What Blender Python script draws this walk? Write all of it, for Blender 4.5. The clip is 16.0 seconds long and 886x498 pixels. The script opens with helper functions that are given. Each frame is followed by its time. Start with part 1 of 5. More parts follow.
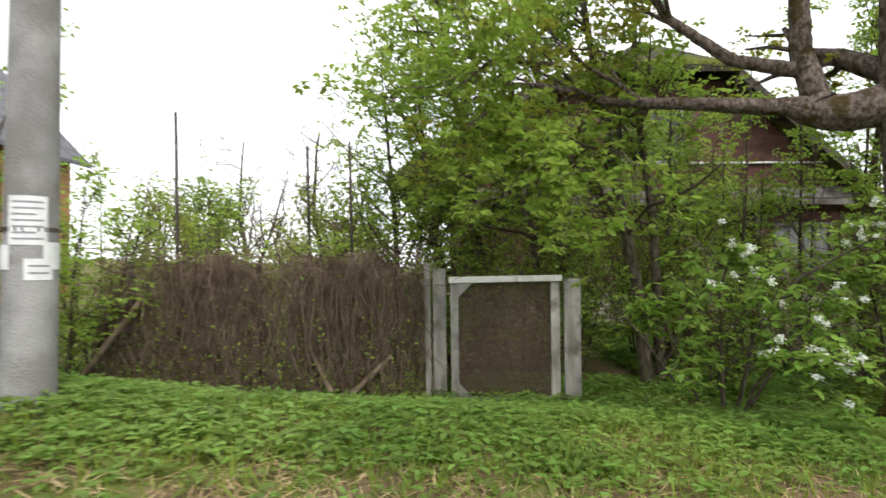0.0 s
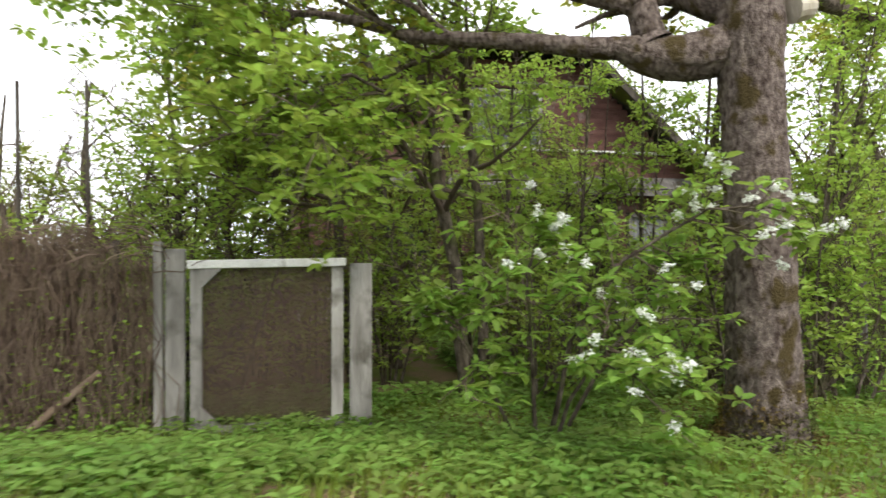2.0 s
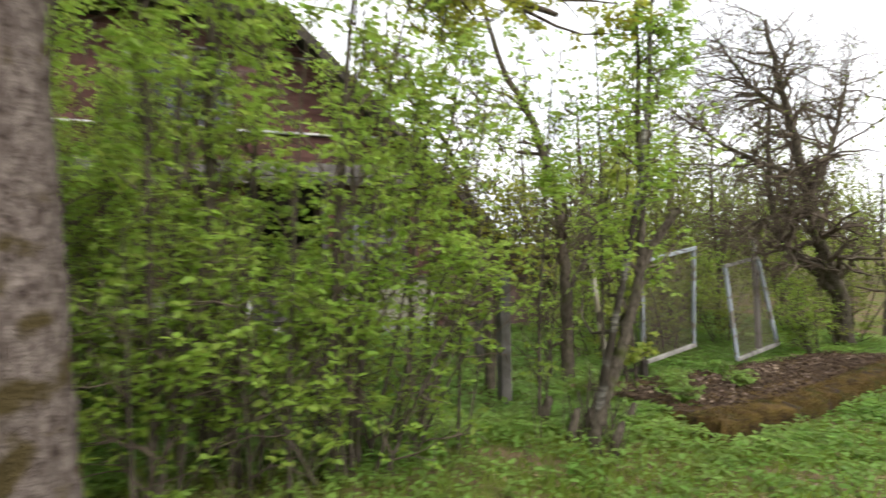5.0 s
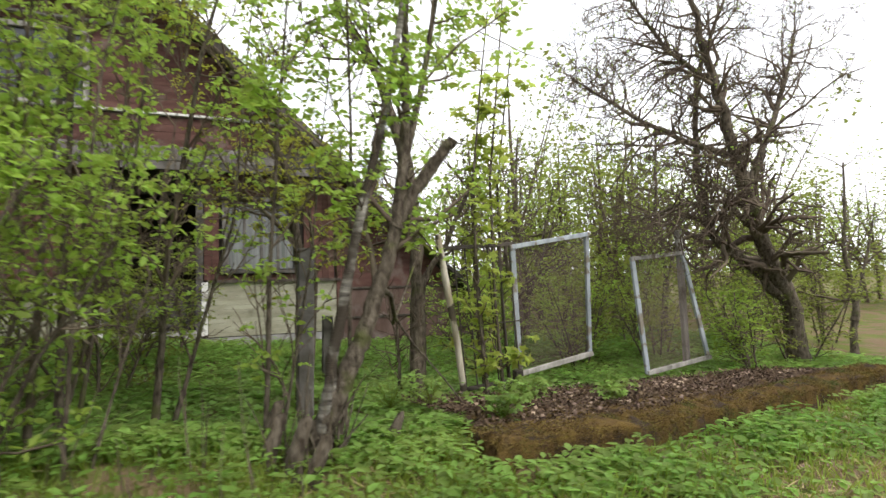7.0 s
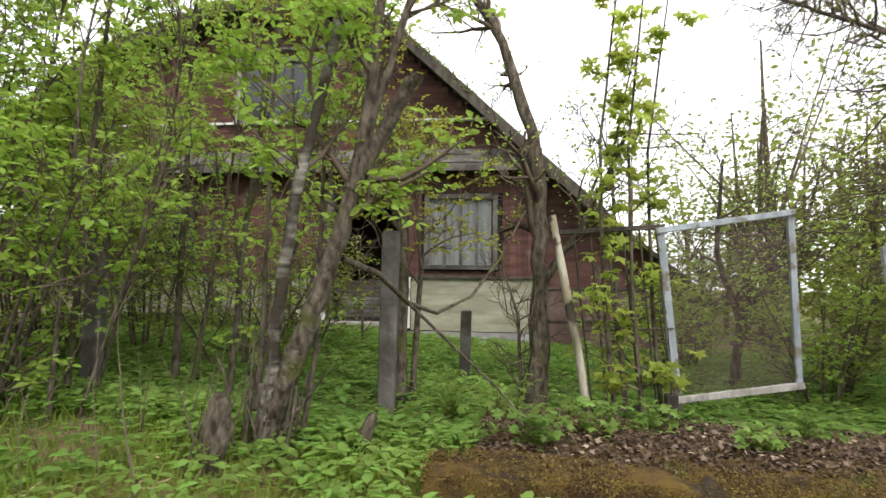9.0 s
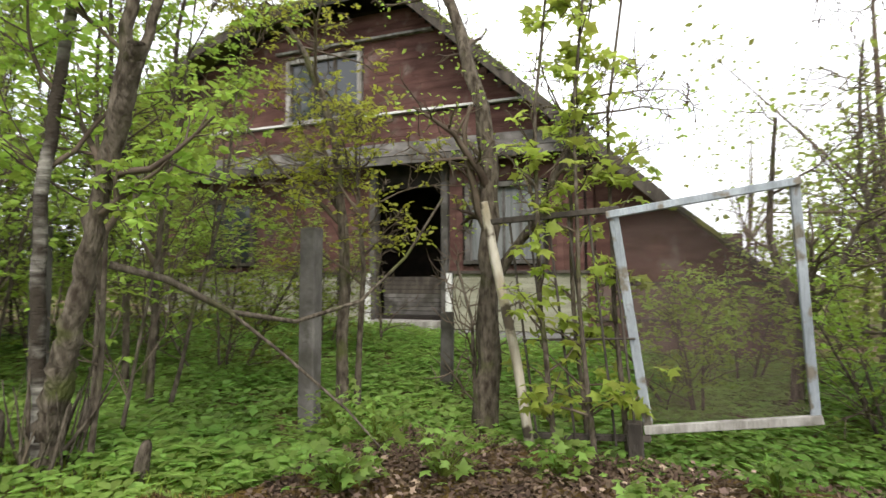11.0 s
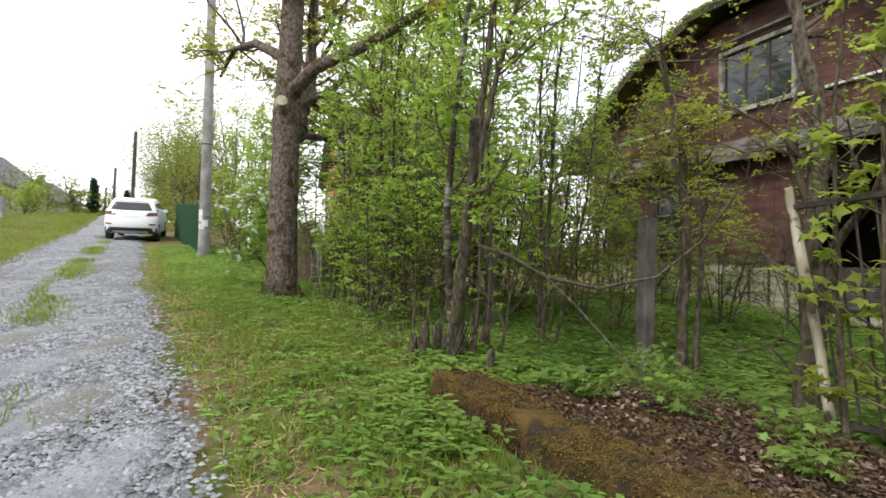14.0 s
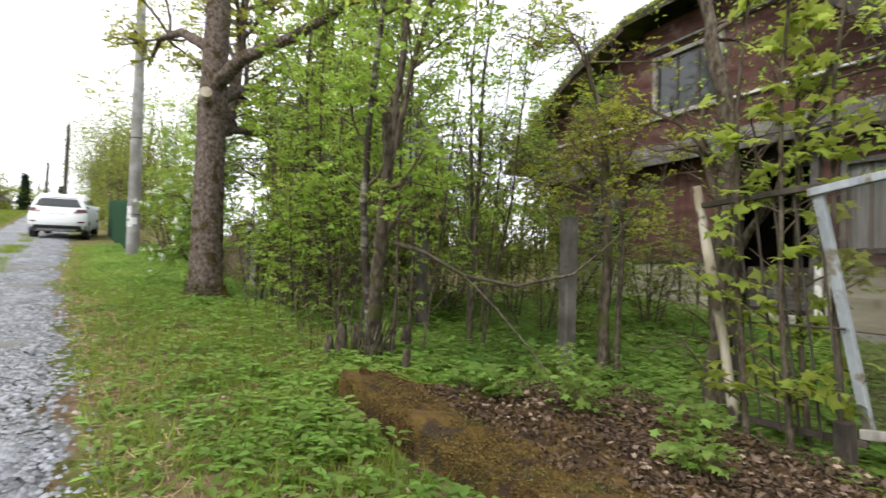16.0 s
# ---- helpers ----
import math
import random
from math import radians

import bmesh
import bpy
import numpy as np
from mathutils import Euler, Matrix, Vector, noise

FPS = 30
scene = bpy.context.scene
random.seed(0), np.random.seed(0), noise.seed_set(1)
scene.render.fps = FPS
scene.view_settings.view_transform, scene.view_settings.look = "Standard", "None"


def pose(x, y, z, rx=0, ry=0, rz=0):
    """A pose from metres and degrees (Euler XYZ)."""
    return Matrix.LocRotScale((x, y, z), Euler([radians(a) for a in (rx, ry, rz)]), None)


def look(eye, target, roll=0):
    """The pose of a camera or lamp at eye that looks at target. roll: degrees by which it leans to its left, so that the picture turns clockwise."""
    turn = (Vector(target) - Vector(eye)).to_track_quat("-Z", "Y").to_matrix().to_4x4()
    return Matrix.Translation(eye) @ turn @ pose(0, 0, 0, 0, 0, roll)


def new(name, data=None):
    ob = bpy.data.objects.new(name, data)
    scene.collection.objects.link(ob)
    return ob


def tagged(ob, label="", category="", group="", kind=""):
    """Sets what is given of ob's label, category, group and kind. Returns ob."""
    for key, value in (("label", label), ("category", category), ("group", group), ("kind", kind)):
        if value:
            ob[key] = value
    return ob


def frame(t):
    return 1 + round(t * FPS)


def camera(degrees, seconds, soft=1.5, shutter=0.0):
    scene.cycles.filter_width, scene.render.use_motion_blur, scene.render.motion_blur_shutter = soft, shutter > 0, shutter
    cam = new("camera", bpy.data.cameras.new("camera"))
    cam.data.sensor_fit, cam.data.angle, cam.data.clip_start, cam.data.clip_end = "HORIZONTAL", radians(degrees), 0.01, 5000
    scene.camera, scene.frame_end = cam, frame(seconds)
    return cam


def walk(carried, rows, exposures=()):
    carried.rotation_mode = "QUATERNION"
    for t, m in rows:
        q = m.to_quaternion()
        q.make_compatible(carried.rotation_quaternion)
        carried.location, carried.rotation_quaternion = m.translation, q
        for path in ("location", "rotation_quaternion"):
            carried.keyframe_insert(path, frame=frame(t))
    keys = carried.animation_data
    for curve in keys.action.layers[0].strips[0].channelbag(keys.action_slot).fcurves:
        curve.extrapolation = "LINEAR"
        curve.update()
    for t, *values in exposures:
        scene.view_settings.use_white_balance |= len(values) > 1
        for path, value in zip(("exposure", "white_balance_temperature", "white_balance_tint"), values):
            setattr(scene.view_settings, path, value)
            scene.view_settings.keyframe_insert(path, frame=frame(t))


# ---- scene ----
cam = camera(76.1, 16.0, shutter=0.5)
PATH = [
    (0, (0.211, -0.364, 1.627), (0.188, 1.635, 1.688), -0.3),
    (0.5, (0.365, 0.055, 1.514), (0.477, 2.052, 1.567), -0.1),
    (1, (0.628, 0.437, 1.46), (0.845, 2.425, 1.515), -0.2),
    (1.5, (0.968, 0.862, 1.44), (1.231, 2.844, 1.493), -0.2),
    (2, (1.41, 1.122, 1.485), (1.772, 3.088, 1.532), -0.1),
    (2.5, (1.939, 1.297, 1.448), (2.318, 3.26, 1.509), -0.2),
    (3, (2.514, 1.52, 1.456), (2.925, 3.477, 1.518), 0.1),
    (3.5, (3.137, 1.661, 1.438), (3.609, 3.603, 1.502), 1.0),
    (4, (3.81, 1.677, 1.52), (4.404, 3.586, 1.546), 2.0),
    (4.5, (4.522, 1.676, 1.642), (5.278, 3.528, 1.654), -1.0),
    (5, (5.321, 1.892, 1.844), (6.178, 3.699, 1.817), -1.5),
    (5.2, (5.577, 1.982, 1.816), (6.499, 3.757, 1.784), -1.0),
    (7.3, (8.724, 2.455, 1.024), (9.467, 4.31, 1.117), -0.6),
    (7.5, (8.963, 2.509, 0.982), (9.604, 4.401, 1.069), -0.2),
    (8, (9.552, 2.353, 0.932), (9.72, 4.343, 1.039), -0.0),
    (8.5, (10.005, 2.645, 0.928), (9.951, 4.641, 1.027), 0.6),
    (9, (10.699, 2.938, 0.874), (10.464, 4.921, 0.992), 0.8),
    (9.2, (10.76, 3.06, 0.847), (10.494, 5.039, 0.96), 0.5),
    (11.3, (12.878, 4.225, 0.966), (11.958, 5.999, 1.044), -0.1),
    (11.5, (13.036, 4.189, 0.959), (11.969, 5.879, 1.042), 0.1),
    (12, (13.474, 4.082, 0.878), (12.099, 5.533, 0.96), 0.9),
    (12.5, (13.961, 4.195, 0.867), (12.378, 5.416, 0.932), 1.0),
    (13, (14.401, 4.272, 0.926), (12.661, 5.257, 0.975), 0.9),
    (13.5, (14.66, 4.215, 0.84), (12.836, 5.035, 0.883), 1.3),
    (14, (14.802, 4.25, 0.873), (12.924, 4.937, 0.908), 1.4),
    (14.5, (14.855, 4.483, 0.888), (12.953, 5.1, 0.918), 1.2),
    (15, (14.885, 4.656, 0.896), (12.98, 5.264, 0.924), 1.2),
    (15.5, (14.882, 4.703, 0.893), (12.993, 5.359, 0.925), 1.4),
    (16, (14.82, 4.654, 0.85), (13.002, 5.487, 0.892), 1.5),
]
walk(cam, [(t, look(eye, target, roll)) for t, eye, target, roll in PATH], exposures=((0, 0.85), (1.5, 1.08), (2.5, 1.22), (3.7, 1.22), (5, 0.95), (9, 1.1), (11.5, 1.22), (13, 0.97), (15, 0.84), (16, 0.95)))

# world: a bright overcast sky with thin blue gaps, and a soft high sun behind cloud
world = bpy.data.worlds.new("overcast_sky")
scene.world = world
world.use_nodes = True
wn, wl = world.node_tree.nodes, world.node_tree.links
sky = wn.new("ShaderNodeTexSky")
sky.sky_type, sky.sun_disc = "NISHITA", False
sky.sun_elevation, sky.sun_rotation = radians(48), radians(150)
cloud = wn.new("ShaderNodeTexNoise")
cloud.inputs["Scale"].default_value, cloud.inputs["Detail"].default_value = 2.6, 6
cloud_map = wn.new("ShaderNodeMapRange")
cloud_map.inputs[1].default_value, cloud_map.inputs[2].default_value = 0.36, 0.52
cloud_map.inputs[3].default_value, cloud_map.inputs[4].default_value = 0.72, 1.0
sky_mix = wn.new("ShaderNodeMix")
sky_mix.data_type = "RGBA"
sky_mix.inputs[7].default_value = (10.5, 10.7, 11.0, 1)
wl.new(cloud.outputs[0], cloud_map.inputs[0])
wl.new(cloud_map.outputs[0], sky_mix.inputs[0])
wl.new(sky.outputs[0], sky_mix.inputs[6])
wl.new(sky_mix.outputs[2], wn["Background"].inputs[0])
wn["Background"].inputs[1].default_value = 0.1
sun = new("sun", bpy.data.lights.new("sun", "SUN"))
sun.data.energy, sun.data.angle, sun.data.color = 1.3, radians(14), (1.0, 0.96, 0.9)
sun.matrix_world = look((20, -25, 38), (4, 6, 0))


# ---- materials ----
def mat(name, a, b, scale=8.0, rough=0.8, bump=0.3, stretch=(1, 1, 1), fine=60.0, island=0.0, obj=0.0, translucent=0.0, metal=0.0, c=None, cscale=1.5, cmin=0.5, cmax=0.65):
    """Two-tone surface with coarse variation, fine relief and, where given, a third tone in blotches."""
    m = bpy.data.materials.new(name)
    m.use_nodes = True
    n, l = m.node_tree.nodes, m.node_tree.links
    p = n["Principled BSDF"]
    co = n.new("ShaderNodeTexCoord")
    mp = n.new("ShaderNodeMapping")
    mp.inputs["Scale"].default_value = stretch
    geo = n.new("ShaderNodeNewGeometry")
    l.new(geo.outputs["Position"], mp.inputs[0])
    t1 = n.new("ShaderNodeTexNoise")
    t1.inputs["Scale"].default_value, t1.inputs["Detail"].default_value = scale, 8
    l.new(mp.outputs[0], t1.inputs["Vector"])
    t2 = n.new("ShaderNodeTexNoise")
    t2.inputs["Scale"].default_value, t2.inputs["Detail"].default_value = fine, 6
    l.new(mp.outputs[0], t2.inputs["Vector"])
    ramp = n.new("ShaderNodeMapRange")
    ramp.inputs[1].default_value, ramp.inputs[2].default_value = 0.32, 0.68
    l.new(t1.outputs[0], ramp.inputs[0])
    mix = n.new("ShaderNodeMix")
    mix.data_type = "RGBA"
    mix.inputs[6].default_value, mix.inputs[7].default_value = (*a, 1), (*b, 1)
    l.new(ramp.outputs[0], mix.inputs[0])
    out = mix.outputs[2]
    if c:
        t3 = n.new("ShaderNodeTexNoise")
        t3.inputs["Scale"].default_value, t3.inputs["Detail"].default_value = cscale, 7
        l.new(geo.outputs["Position"], t3.inputs["Vector"])
        r3 = n.new("ShaderNodeMapRange")
        r3.inputs[1].default_value, r3.inputs[2].default_value = cmin, cmax
        l.new(t3.outputs[0], r3.inputs[0])
        m3 = n.new("ShaderNodeMix")
        m3.data_type = "RGBA"
        m3.inputs[7].default_value = (*c, 1)
        l.new(r3.outputs[0], m3.inputs[0])
        l.new(out, m3.inputs[6])
        out = m3.outputs[2]
    hsv = n.new("ShaderNodeHueSaturation")
    l.new(out, hsv.inputs["Color"])
    val = n.new("ShaderNodeMapRange")
    val.inputs[3].default_value, val.inputs[4].default_value = 0.78, 1.22
    l.new(t2.outputs[0], val.inputs[0])
    v = val.outputs[0]
    for amount, socket in ((island, geo.outputs["Random Per Island"]), (obj, n.new("ShaderNodeObjectInfo").outputs["Random"])):
        if amount:
            r = n.new("ShaderNodeMapRange")
            r.inputs[3].default_value, r.inputs[4].default_value = 1 - amount, 1 + amount
            l.new(socket, r.inputs[0])
            mul = n.new("ShaderNodeMath")
            mul.operation = "MULTIPLY"
            l.new(v, mul.inputs[0])
            l.new(r.outputs[0], mul.inputs[1])
            v = mul.outputs[0]
            if amount == island:
                hue = n.new("ShaderNodeMapRange")
                hue.inputs[3].default_value, hue.inputs[4].default_value = 0.485, 0.515
                l.new(socket, hue.inputs[0])
                l.new(hue.outputs[0], hsv.inputs["Hue"])
    l.new(v, hsv.inputs["Value"])
    l.new(hsv.outputs[0], p.inputs["Base Color"])
    p.inputs["Specular IOR Level"].default_value = 0.12 if rough > 0.84 else 0.4
    p.inputs["Roughness"].default_value, p.inputs["Metallic"].default_value = rough, metal
    if bump:
        bp = n.new("ShaderNodeBump")
        bp.inputs["Strength"].default_value, bp.inputs["Distance"].default_value = bump, 0.03
        l.new(t2.outputs[0], bp.inputs["Height"])
        l.new(bp.outputs[0], p.inputs["Normal"])
    if translucent:
        tr = n.new("ShaderNodeBsdfTranslucent")
        l.new(hsv.outputs[0], tr.inputs[0])
        ms = n.new("ShaderNodeMixShader")
        ms.inputs[0].default_value = translucent
        l.new(p.outputs[0], ms.inputs[1])
        l.new(tr.outputs[0], ms.inputs[2])
        l.new(ms.outputs[0], n["Material Output"].inputs[0])
    return m


def leaf_mat(name, a, b, island=0.3):
    return mat(name, a, b, scale=0.9, rough=0.55, bump=0, fine=25, island=island, translucent=0.64)


M_GRASS = mat("meadow_soil", (0.075, 0.095, 0.02), (0.12, 0.135, 0.03), 1.4, 0.95, 0.8, fine=30, c=(0.15, 0.105, 0.062), cscale=1.7, cmin=0.44, cmax=0.56)
M_GRAVEL = mat("crushed_stone_bed", (0.17, 0.175, 0.19), (0.27, 0.28, 0.3), 3, 0.9, 1.0, fine=28, c=(0.16, 0.15, 0.13), cscale=0.7)
M_STONE = mat("grey_gravel", (0.15, 0.155, 0.168), (0.27, 0.28, 0.3), 6, 0.85, 0.3, island=0.45)
M_MOSS = mat("mossy_concrete", (0.085, 0.05, 0.024), (0.14, 0.092, 0.024), 9, 0.98, 1.0, fine=90, c=(0.05, 0.034, 0.023), cscale=5.5, cmin=0.46, cmax=0.6)
M_LITTER = mat("leaf_litter", (0.05, 0.034, 0.024), (0.12, 0.08, 0.055), 14, 0.95, 0, fine=60, island=0.4)
M_DEADLEAF = mat("dead_leaves", (0.13, 0.085, 0.06), (0.27, 0.19, 0.14), 3, 0.8, 0, island=0.45)
M_BARK = mat("old_maple_bark", (0.05, 0.034, 0.028), (0.24, 0.195, 0.168), 26, 0.97, 1.0, (1, 1, 0.62), 80, c=(0.07, 0.052, 0.022), cscale=6, cmin=0.54, cmax=0.63)
M_BARK2 = mat("grey_bark", (0.035, 0.026, 0.018), (0.15, 0.125, 0.095), 24, 0.95, 0.9, (1, 1, 0.4), 50, c=(0.08, 0.085, 0.03), cscale=2.5, cmin=0.58, cmax=0.68)
M_TWIG = mat("twig_bark", (0.075, 0.055, 0.04), (0.14, 0.11, 0.08), 6, 0.9, 0, island=0.25)
M_BIRCH = mat("birch_bark", (0.035, 0.028, 0.022), (0.3, 0.28, 0.24), 9, 0.85, 0.6, (0.5, 0.5, 3.2), 40, c=(0.05, 0.04, 0.03), cscale=3, cmin=0.45, cmax=0.55)
M_VINE = mat("dead_vine", (0.13, 0.088, 0.062), (0.24, 0.18, 0.135), 5, 0.9, 0, island=0.35)
M_LEAF_A = leaf_mat("rowan_leaf", (0.2, 0.3, 0.04), (0.3, 0.4, 0.065))
M_LEAF_B = leaf_mat("sapling_leaf", (0.26, 0.38, 0.055), (0.38, 0.5, 0.09))
M_LEAF_C = leaf_mat("bird_cherry_leaf", (0.18, 0.3, 0.045), (0.28, 0.4, 0.075))
M_LEAF_D = leaf_mat("young_maple_leaf", (0.29, 0.36, 0.055), (0.39, 0.44, 0.085))
M_LEAF_E = leaf_mat("far_leaf", (0.15, 0.19, 0.03), (0.25, 0.28, 0.055))
M_LEAF_Y = leaf_mat("maple_flower", (0.3, 0.3, 0.04), (0.34, 0.36, 0.05))
M_HERB = leaf_mat("goutweed_leaf", (0.16, 0.28, 0.05), (0.28, 0.4, 0.09), 0.38)
M_BLADE = leaf_mat("grass_blade", (0.16, 0.24, 0.03), (0.28, 0.33, 0.06))
M_STRAW = mat("dry_grass", (0.3, 0.22, 0.11), (0.42, 0.33, 0.19), 3, 0.9, 0, island=0.3)
M_MOSSLEAF = mat("moss_tuft", (0.085, 0.052, 0.02), (0.15, 0.105, 0.028), 6, 0.95, 0, island=0.45, c=(0.07, 0.085, 0.022), cscale=2.2, cmin=0.52, cmax=0.66)
M_BLOOM = mat("white_blossom", (0.72, 0.74, 0.66), (0.82, 0.83, 0.78), 4, 0.7, 0, island=0.08, translucent=0.3)
M_SPRUCE = leaf_mat("spruce_needle", (0.02, 0.045, 0.02), (0.035, 0.07, 0.03))
M_CONCRETE = mat("concrete", (0.2, 0.195, 0.19), (0.36, 0.35, 0.345), 3, 0.9, 0.4, c=(0.2, 0.19, 0.18), cscale=2.5)
M_PAPER = mat("weathered_paper", (0.6, 0.6, 0.61), (0.75, 0.75, 0.75), 8, 0.8, 0.1)
M_INK = mat("print_ink", (0.2, 0.2, 0.22), (0.28, 0.28, 0.3), 20, 0.8, 0)
M_GREYWOOD = mat("weathered_board", (0.2, 0.185, 0.165), (0.38, 0.36, 0.33), 9, 0.9, 0.6, (1, 1, 0.15), 60, obj=0.15, c=(0.13, 0.12, 0.1), cscale=4)
M_OLDGREY = mat("dark_weathered_board", (0.07, 0.063, 0.057), (0.16, 0.148, 0.135), 9, 0.9, 0.6, (0.3, 1, 0.3), 60, obj=0.2, c=(0.06, 0.055, 0.045), cscale=3)
M_BLUEWOOD = mat("faded_blue_paint", (0.2, 0.22, 0.235), (0.33, 0.355, 0.375), 7, 0.85, 0.5, (1, 1, 0.3), 50, obj=0.1, c=(0.17, 0.15, 0.12), cscale=5, cmin=0.54, cmax=0.6)
M_DARKWOOD = mat("dark_wet_wood", (0.045, 0.038, 0.032), (0.1, 0.085, 0.07), 8, 0.9, 0.6, (1, 1, 0.3), 50)
M_PALEPOLE = mat("peeled_pole", (0.3, 0.25, 0.17), (0.5, 0.46, 0.38), 8, 0.85, 0.5, (1, 1, 0.3), 40, c=(0.1, 0.08, 0.06), cscale=5, cmin=0.55, cmax=0.62)
M_RED = mat("brown_red_paint", (0.072, 0.034, 0.028), (0.125, 0.066, 0.055), 5, 0.85, 0.4, (0.4, 1, 1.6), 60, obj=0.16, c=(0.15, 0.11, 0.095), cscale=3, cmin=0.58, cmax=0.72)
M_ANNEX = mat("faded_brown_board", (0.09, 0.056, 0.046), (0.16, 0.11, 0.094), 4, 0.9, 0.4, (1, 1, 0.3), obj=0.35, c=(0.2, 0.17, 0.15), cscale=2.2, cmin=0.58, cmax=0.72)
M_CREAM = mat("cream_siding_paint", (0.25, 0.24, 0.175), (0.4, 0.385, 0.3), 4, 0.85, 0.3, (0.4, 1, 1.6), 60, obj=0.14, c=(0.18, 0.17, 0.12), cscale=3, cmin=0.6, cmax=0.75)
M_WHITE = mat("peeling_white_paint", (0.55, 0.54, 0.5), (0.72, 0.71, 0.68), 6, 0.8, 0.4, c=(0.3, 0.28, 0.25), cscale=6, cmin=0.56, cmax=0.64)
M_ROOF = mat("mossy_roofing", (0.03, 0.028, 0.024), (0.07, 0.065, 0.05), 5, 0.95, 1.0, fine=40, c=(0.09, 0.1, 0.02), cscale=1.4, cmin=0.48, cmax=0.6)
# near-black colour holds the shade of the rooms and under the awning
M_SHADE = mat("near_black_shade", (0.02, 0.017, 0.015), (0.04, 0.033, 0.028), 4, 0.95, 0.2)
M_CURTAIN = mat("old_curtain", (0.11, 0.115, 0.11), (0.22, 0.225, 0.22), 3, 0.9, 0.2, (6, 1, 0.3))
M_CARPAINT = mat("white_car_paint", (0.72, 0.73, 0.75), (0.76, 0.77, 0.79), 1, 0.25, 0)
M_BLACK = mat("black_plastic", (0.02, 0.02, 0.022), (0.035, 0.035, 0.037), 5, 0.6, 0.1)
M_TAIL = mat("tail_lamp_red", (0.07, 0.012, 0.014), (0.11, 0.016, 0.018), 5, 0.2, 0)
M_STEEL = mat("rim_steel", (0.35, 0.35, 0.37), (0.45, 0.45, 0.47), 5, 0.35, 0, metal=0.8)
M_GREENFENCE = mat("green_metal_sheet", (0.015, 0.06, 0.025), (0.025, 0.09, 0.04), 3, 0.5, 0.1)
M_PLASTER = mat("pale_house_wall", (0.34, 0.31, 0.27), (0.44, 0.4, 0.35), 2, 0.9, 0.2)
M_ORANGE = mat("varnished_log_wall", (0.3, 0.15, 0.06), (0.4, 0.22, 0.09), 3, 0.7, 0.2, (1, 1, 6))
M_FARROOF = mat("slate_grey_roof", (0.1, 0.1, 0.11), (0.17, 0.17, 0.18), 3, 0.9, 0.3)

M_GLASS = bpy.data.materials.new("window_glass")
M_GLASS.use_nodes = True
gp = M_GLASS.node_tree.nodes["Principled BSDF"]
gp.inputs["Base Color"].default_value = (0.02, 0.023, 0.025, 1)
gp.inputs["Roughness"].default_value, gp.inputs["Specular IOR Level"].default_value = 0.04, 0.6

# fine rusted netting: too fine to part its wires, so a see-through weave
def netting(name, thin, thick, tone):
    m = bpy.data.materials.new(name)
    m.use_nodes = True
    n, l = m.node_tree.nodes, m.node_tree.links
    n["Principled BSDF"].inputs["Base Color"].default_value = (*tone, 1)
    n["Principled BSDF"].inputs["Roughness"].default_value = 0.8
    clear, mix, blot, span = n.new("ShaderNodeBsdfTransparent"), n.new("ShaderNodeMixShader"), n.new("ShaderNodeTexNoise"), n.new("ShaderNodeMapRange")
    blot.inputs["Scale"].default_value = 2.5
    span.inputs[3].default_value, span.inputs[4].default_value = thin, thick
    l.new(blot.outputs[0], span.inputs[0])
    l.new(span.outputs[0], mix.inputs[0])
    l.new(clear.outputs[0], mix.inputs[1])
    l.new(n["Principled BSDF"].outputs[0], mix.inputs[2])
    l.new(mix.outputs[0], n["Material Output"].inputs[0])
    return m


M_NET = netting("rusty_fine_netting", 0.5, 0.95, (0.058, 0.036, 0.02))
M_NET_THIN = netting("rusty_thin_netting", 0.25, 0.55, (0.075, 0.05, 0.038))


# ---- mesh helpers ----
def raw_mesh(name, verts, faces):
    """A mesh from vertex array and a list of face index arrays (each k x n)."""
    me = bpy.data.meshes.new(name)
    v = np.asarray(verts, np.float32)
    me.vertices.add(len(v))
    me.vertices.foreach_set("co", v.ravel())
    loops = np.concatenate([np.asarray(f, np.int32).ravel() for f in faces])
    sizes = np.concatenate([np.full(len(f), np.asarray(f).shape[1], np.int32) for f in faces])
    me.loops.add(len(loops))
    me.loops.foreach_set("vertex_index", loops)
    me.polygons.add(len(sizes))
    me.polygons.foreach_set("loop_start", np.concatenate([[0], np.cumsum(sizes)[:-1]]).astype(np.int32))
    me.polygons.foreach_set("loop_total", sizes)
    me.update(calc_edges=True)
    return me


def smooth(me):
    me.polygons.foreach_set("use_smooth", np.ones(len(me.polygons), bool))
    return me


def put(name, me, material, parent=None, label=""):
    me.materials.append(material)
    ob = new(name, me)
    ob.parent = parent
    return tagged(ob, label)


def part(name, bm, material, parent=None, label=""):
    me = bpy.data.meshes.new(name)
    bm.to_mesh(me)
    bm.free()
    return put(name, me, material, parent, label)


def empty(name, label, category, group="", kind="", at=(0, 0, 0)):
    ob = new(name)
    ob.location = at
    return tagged(ob, label, category, group, kind)


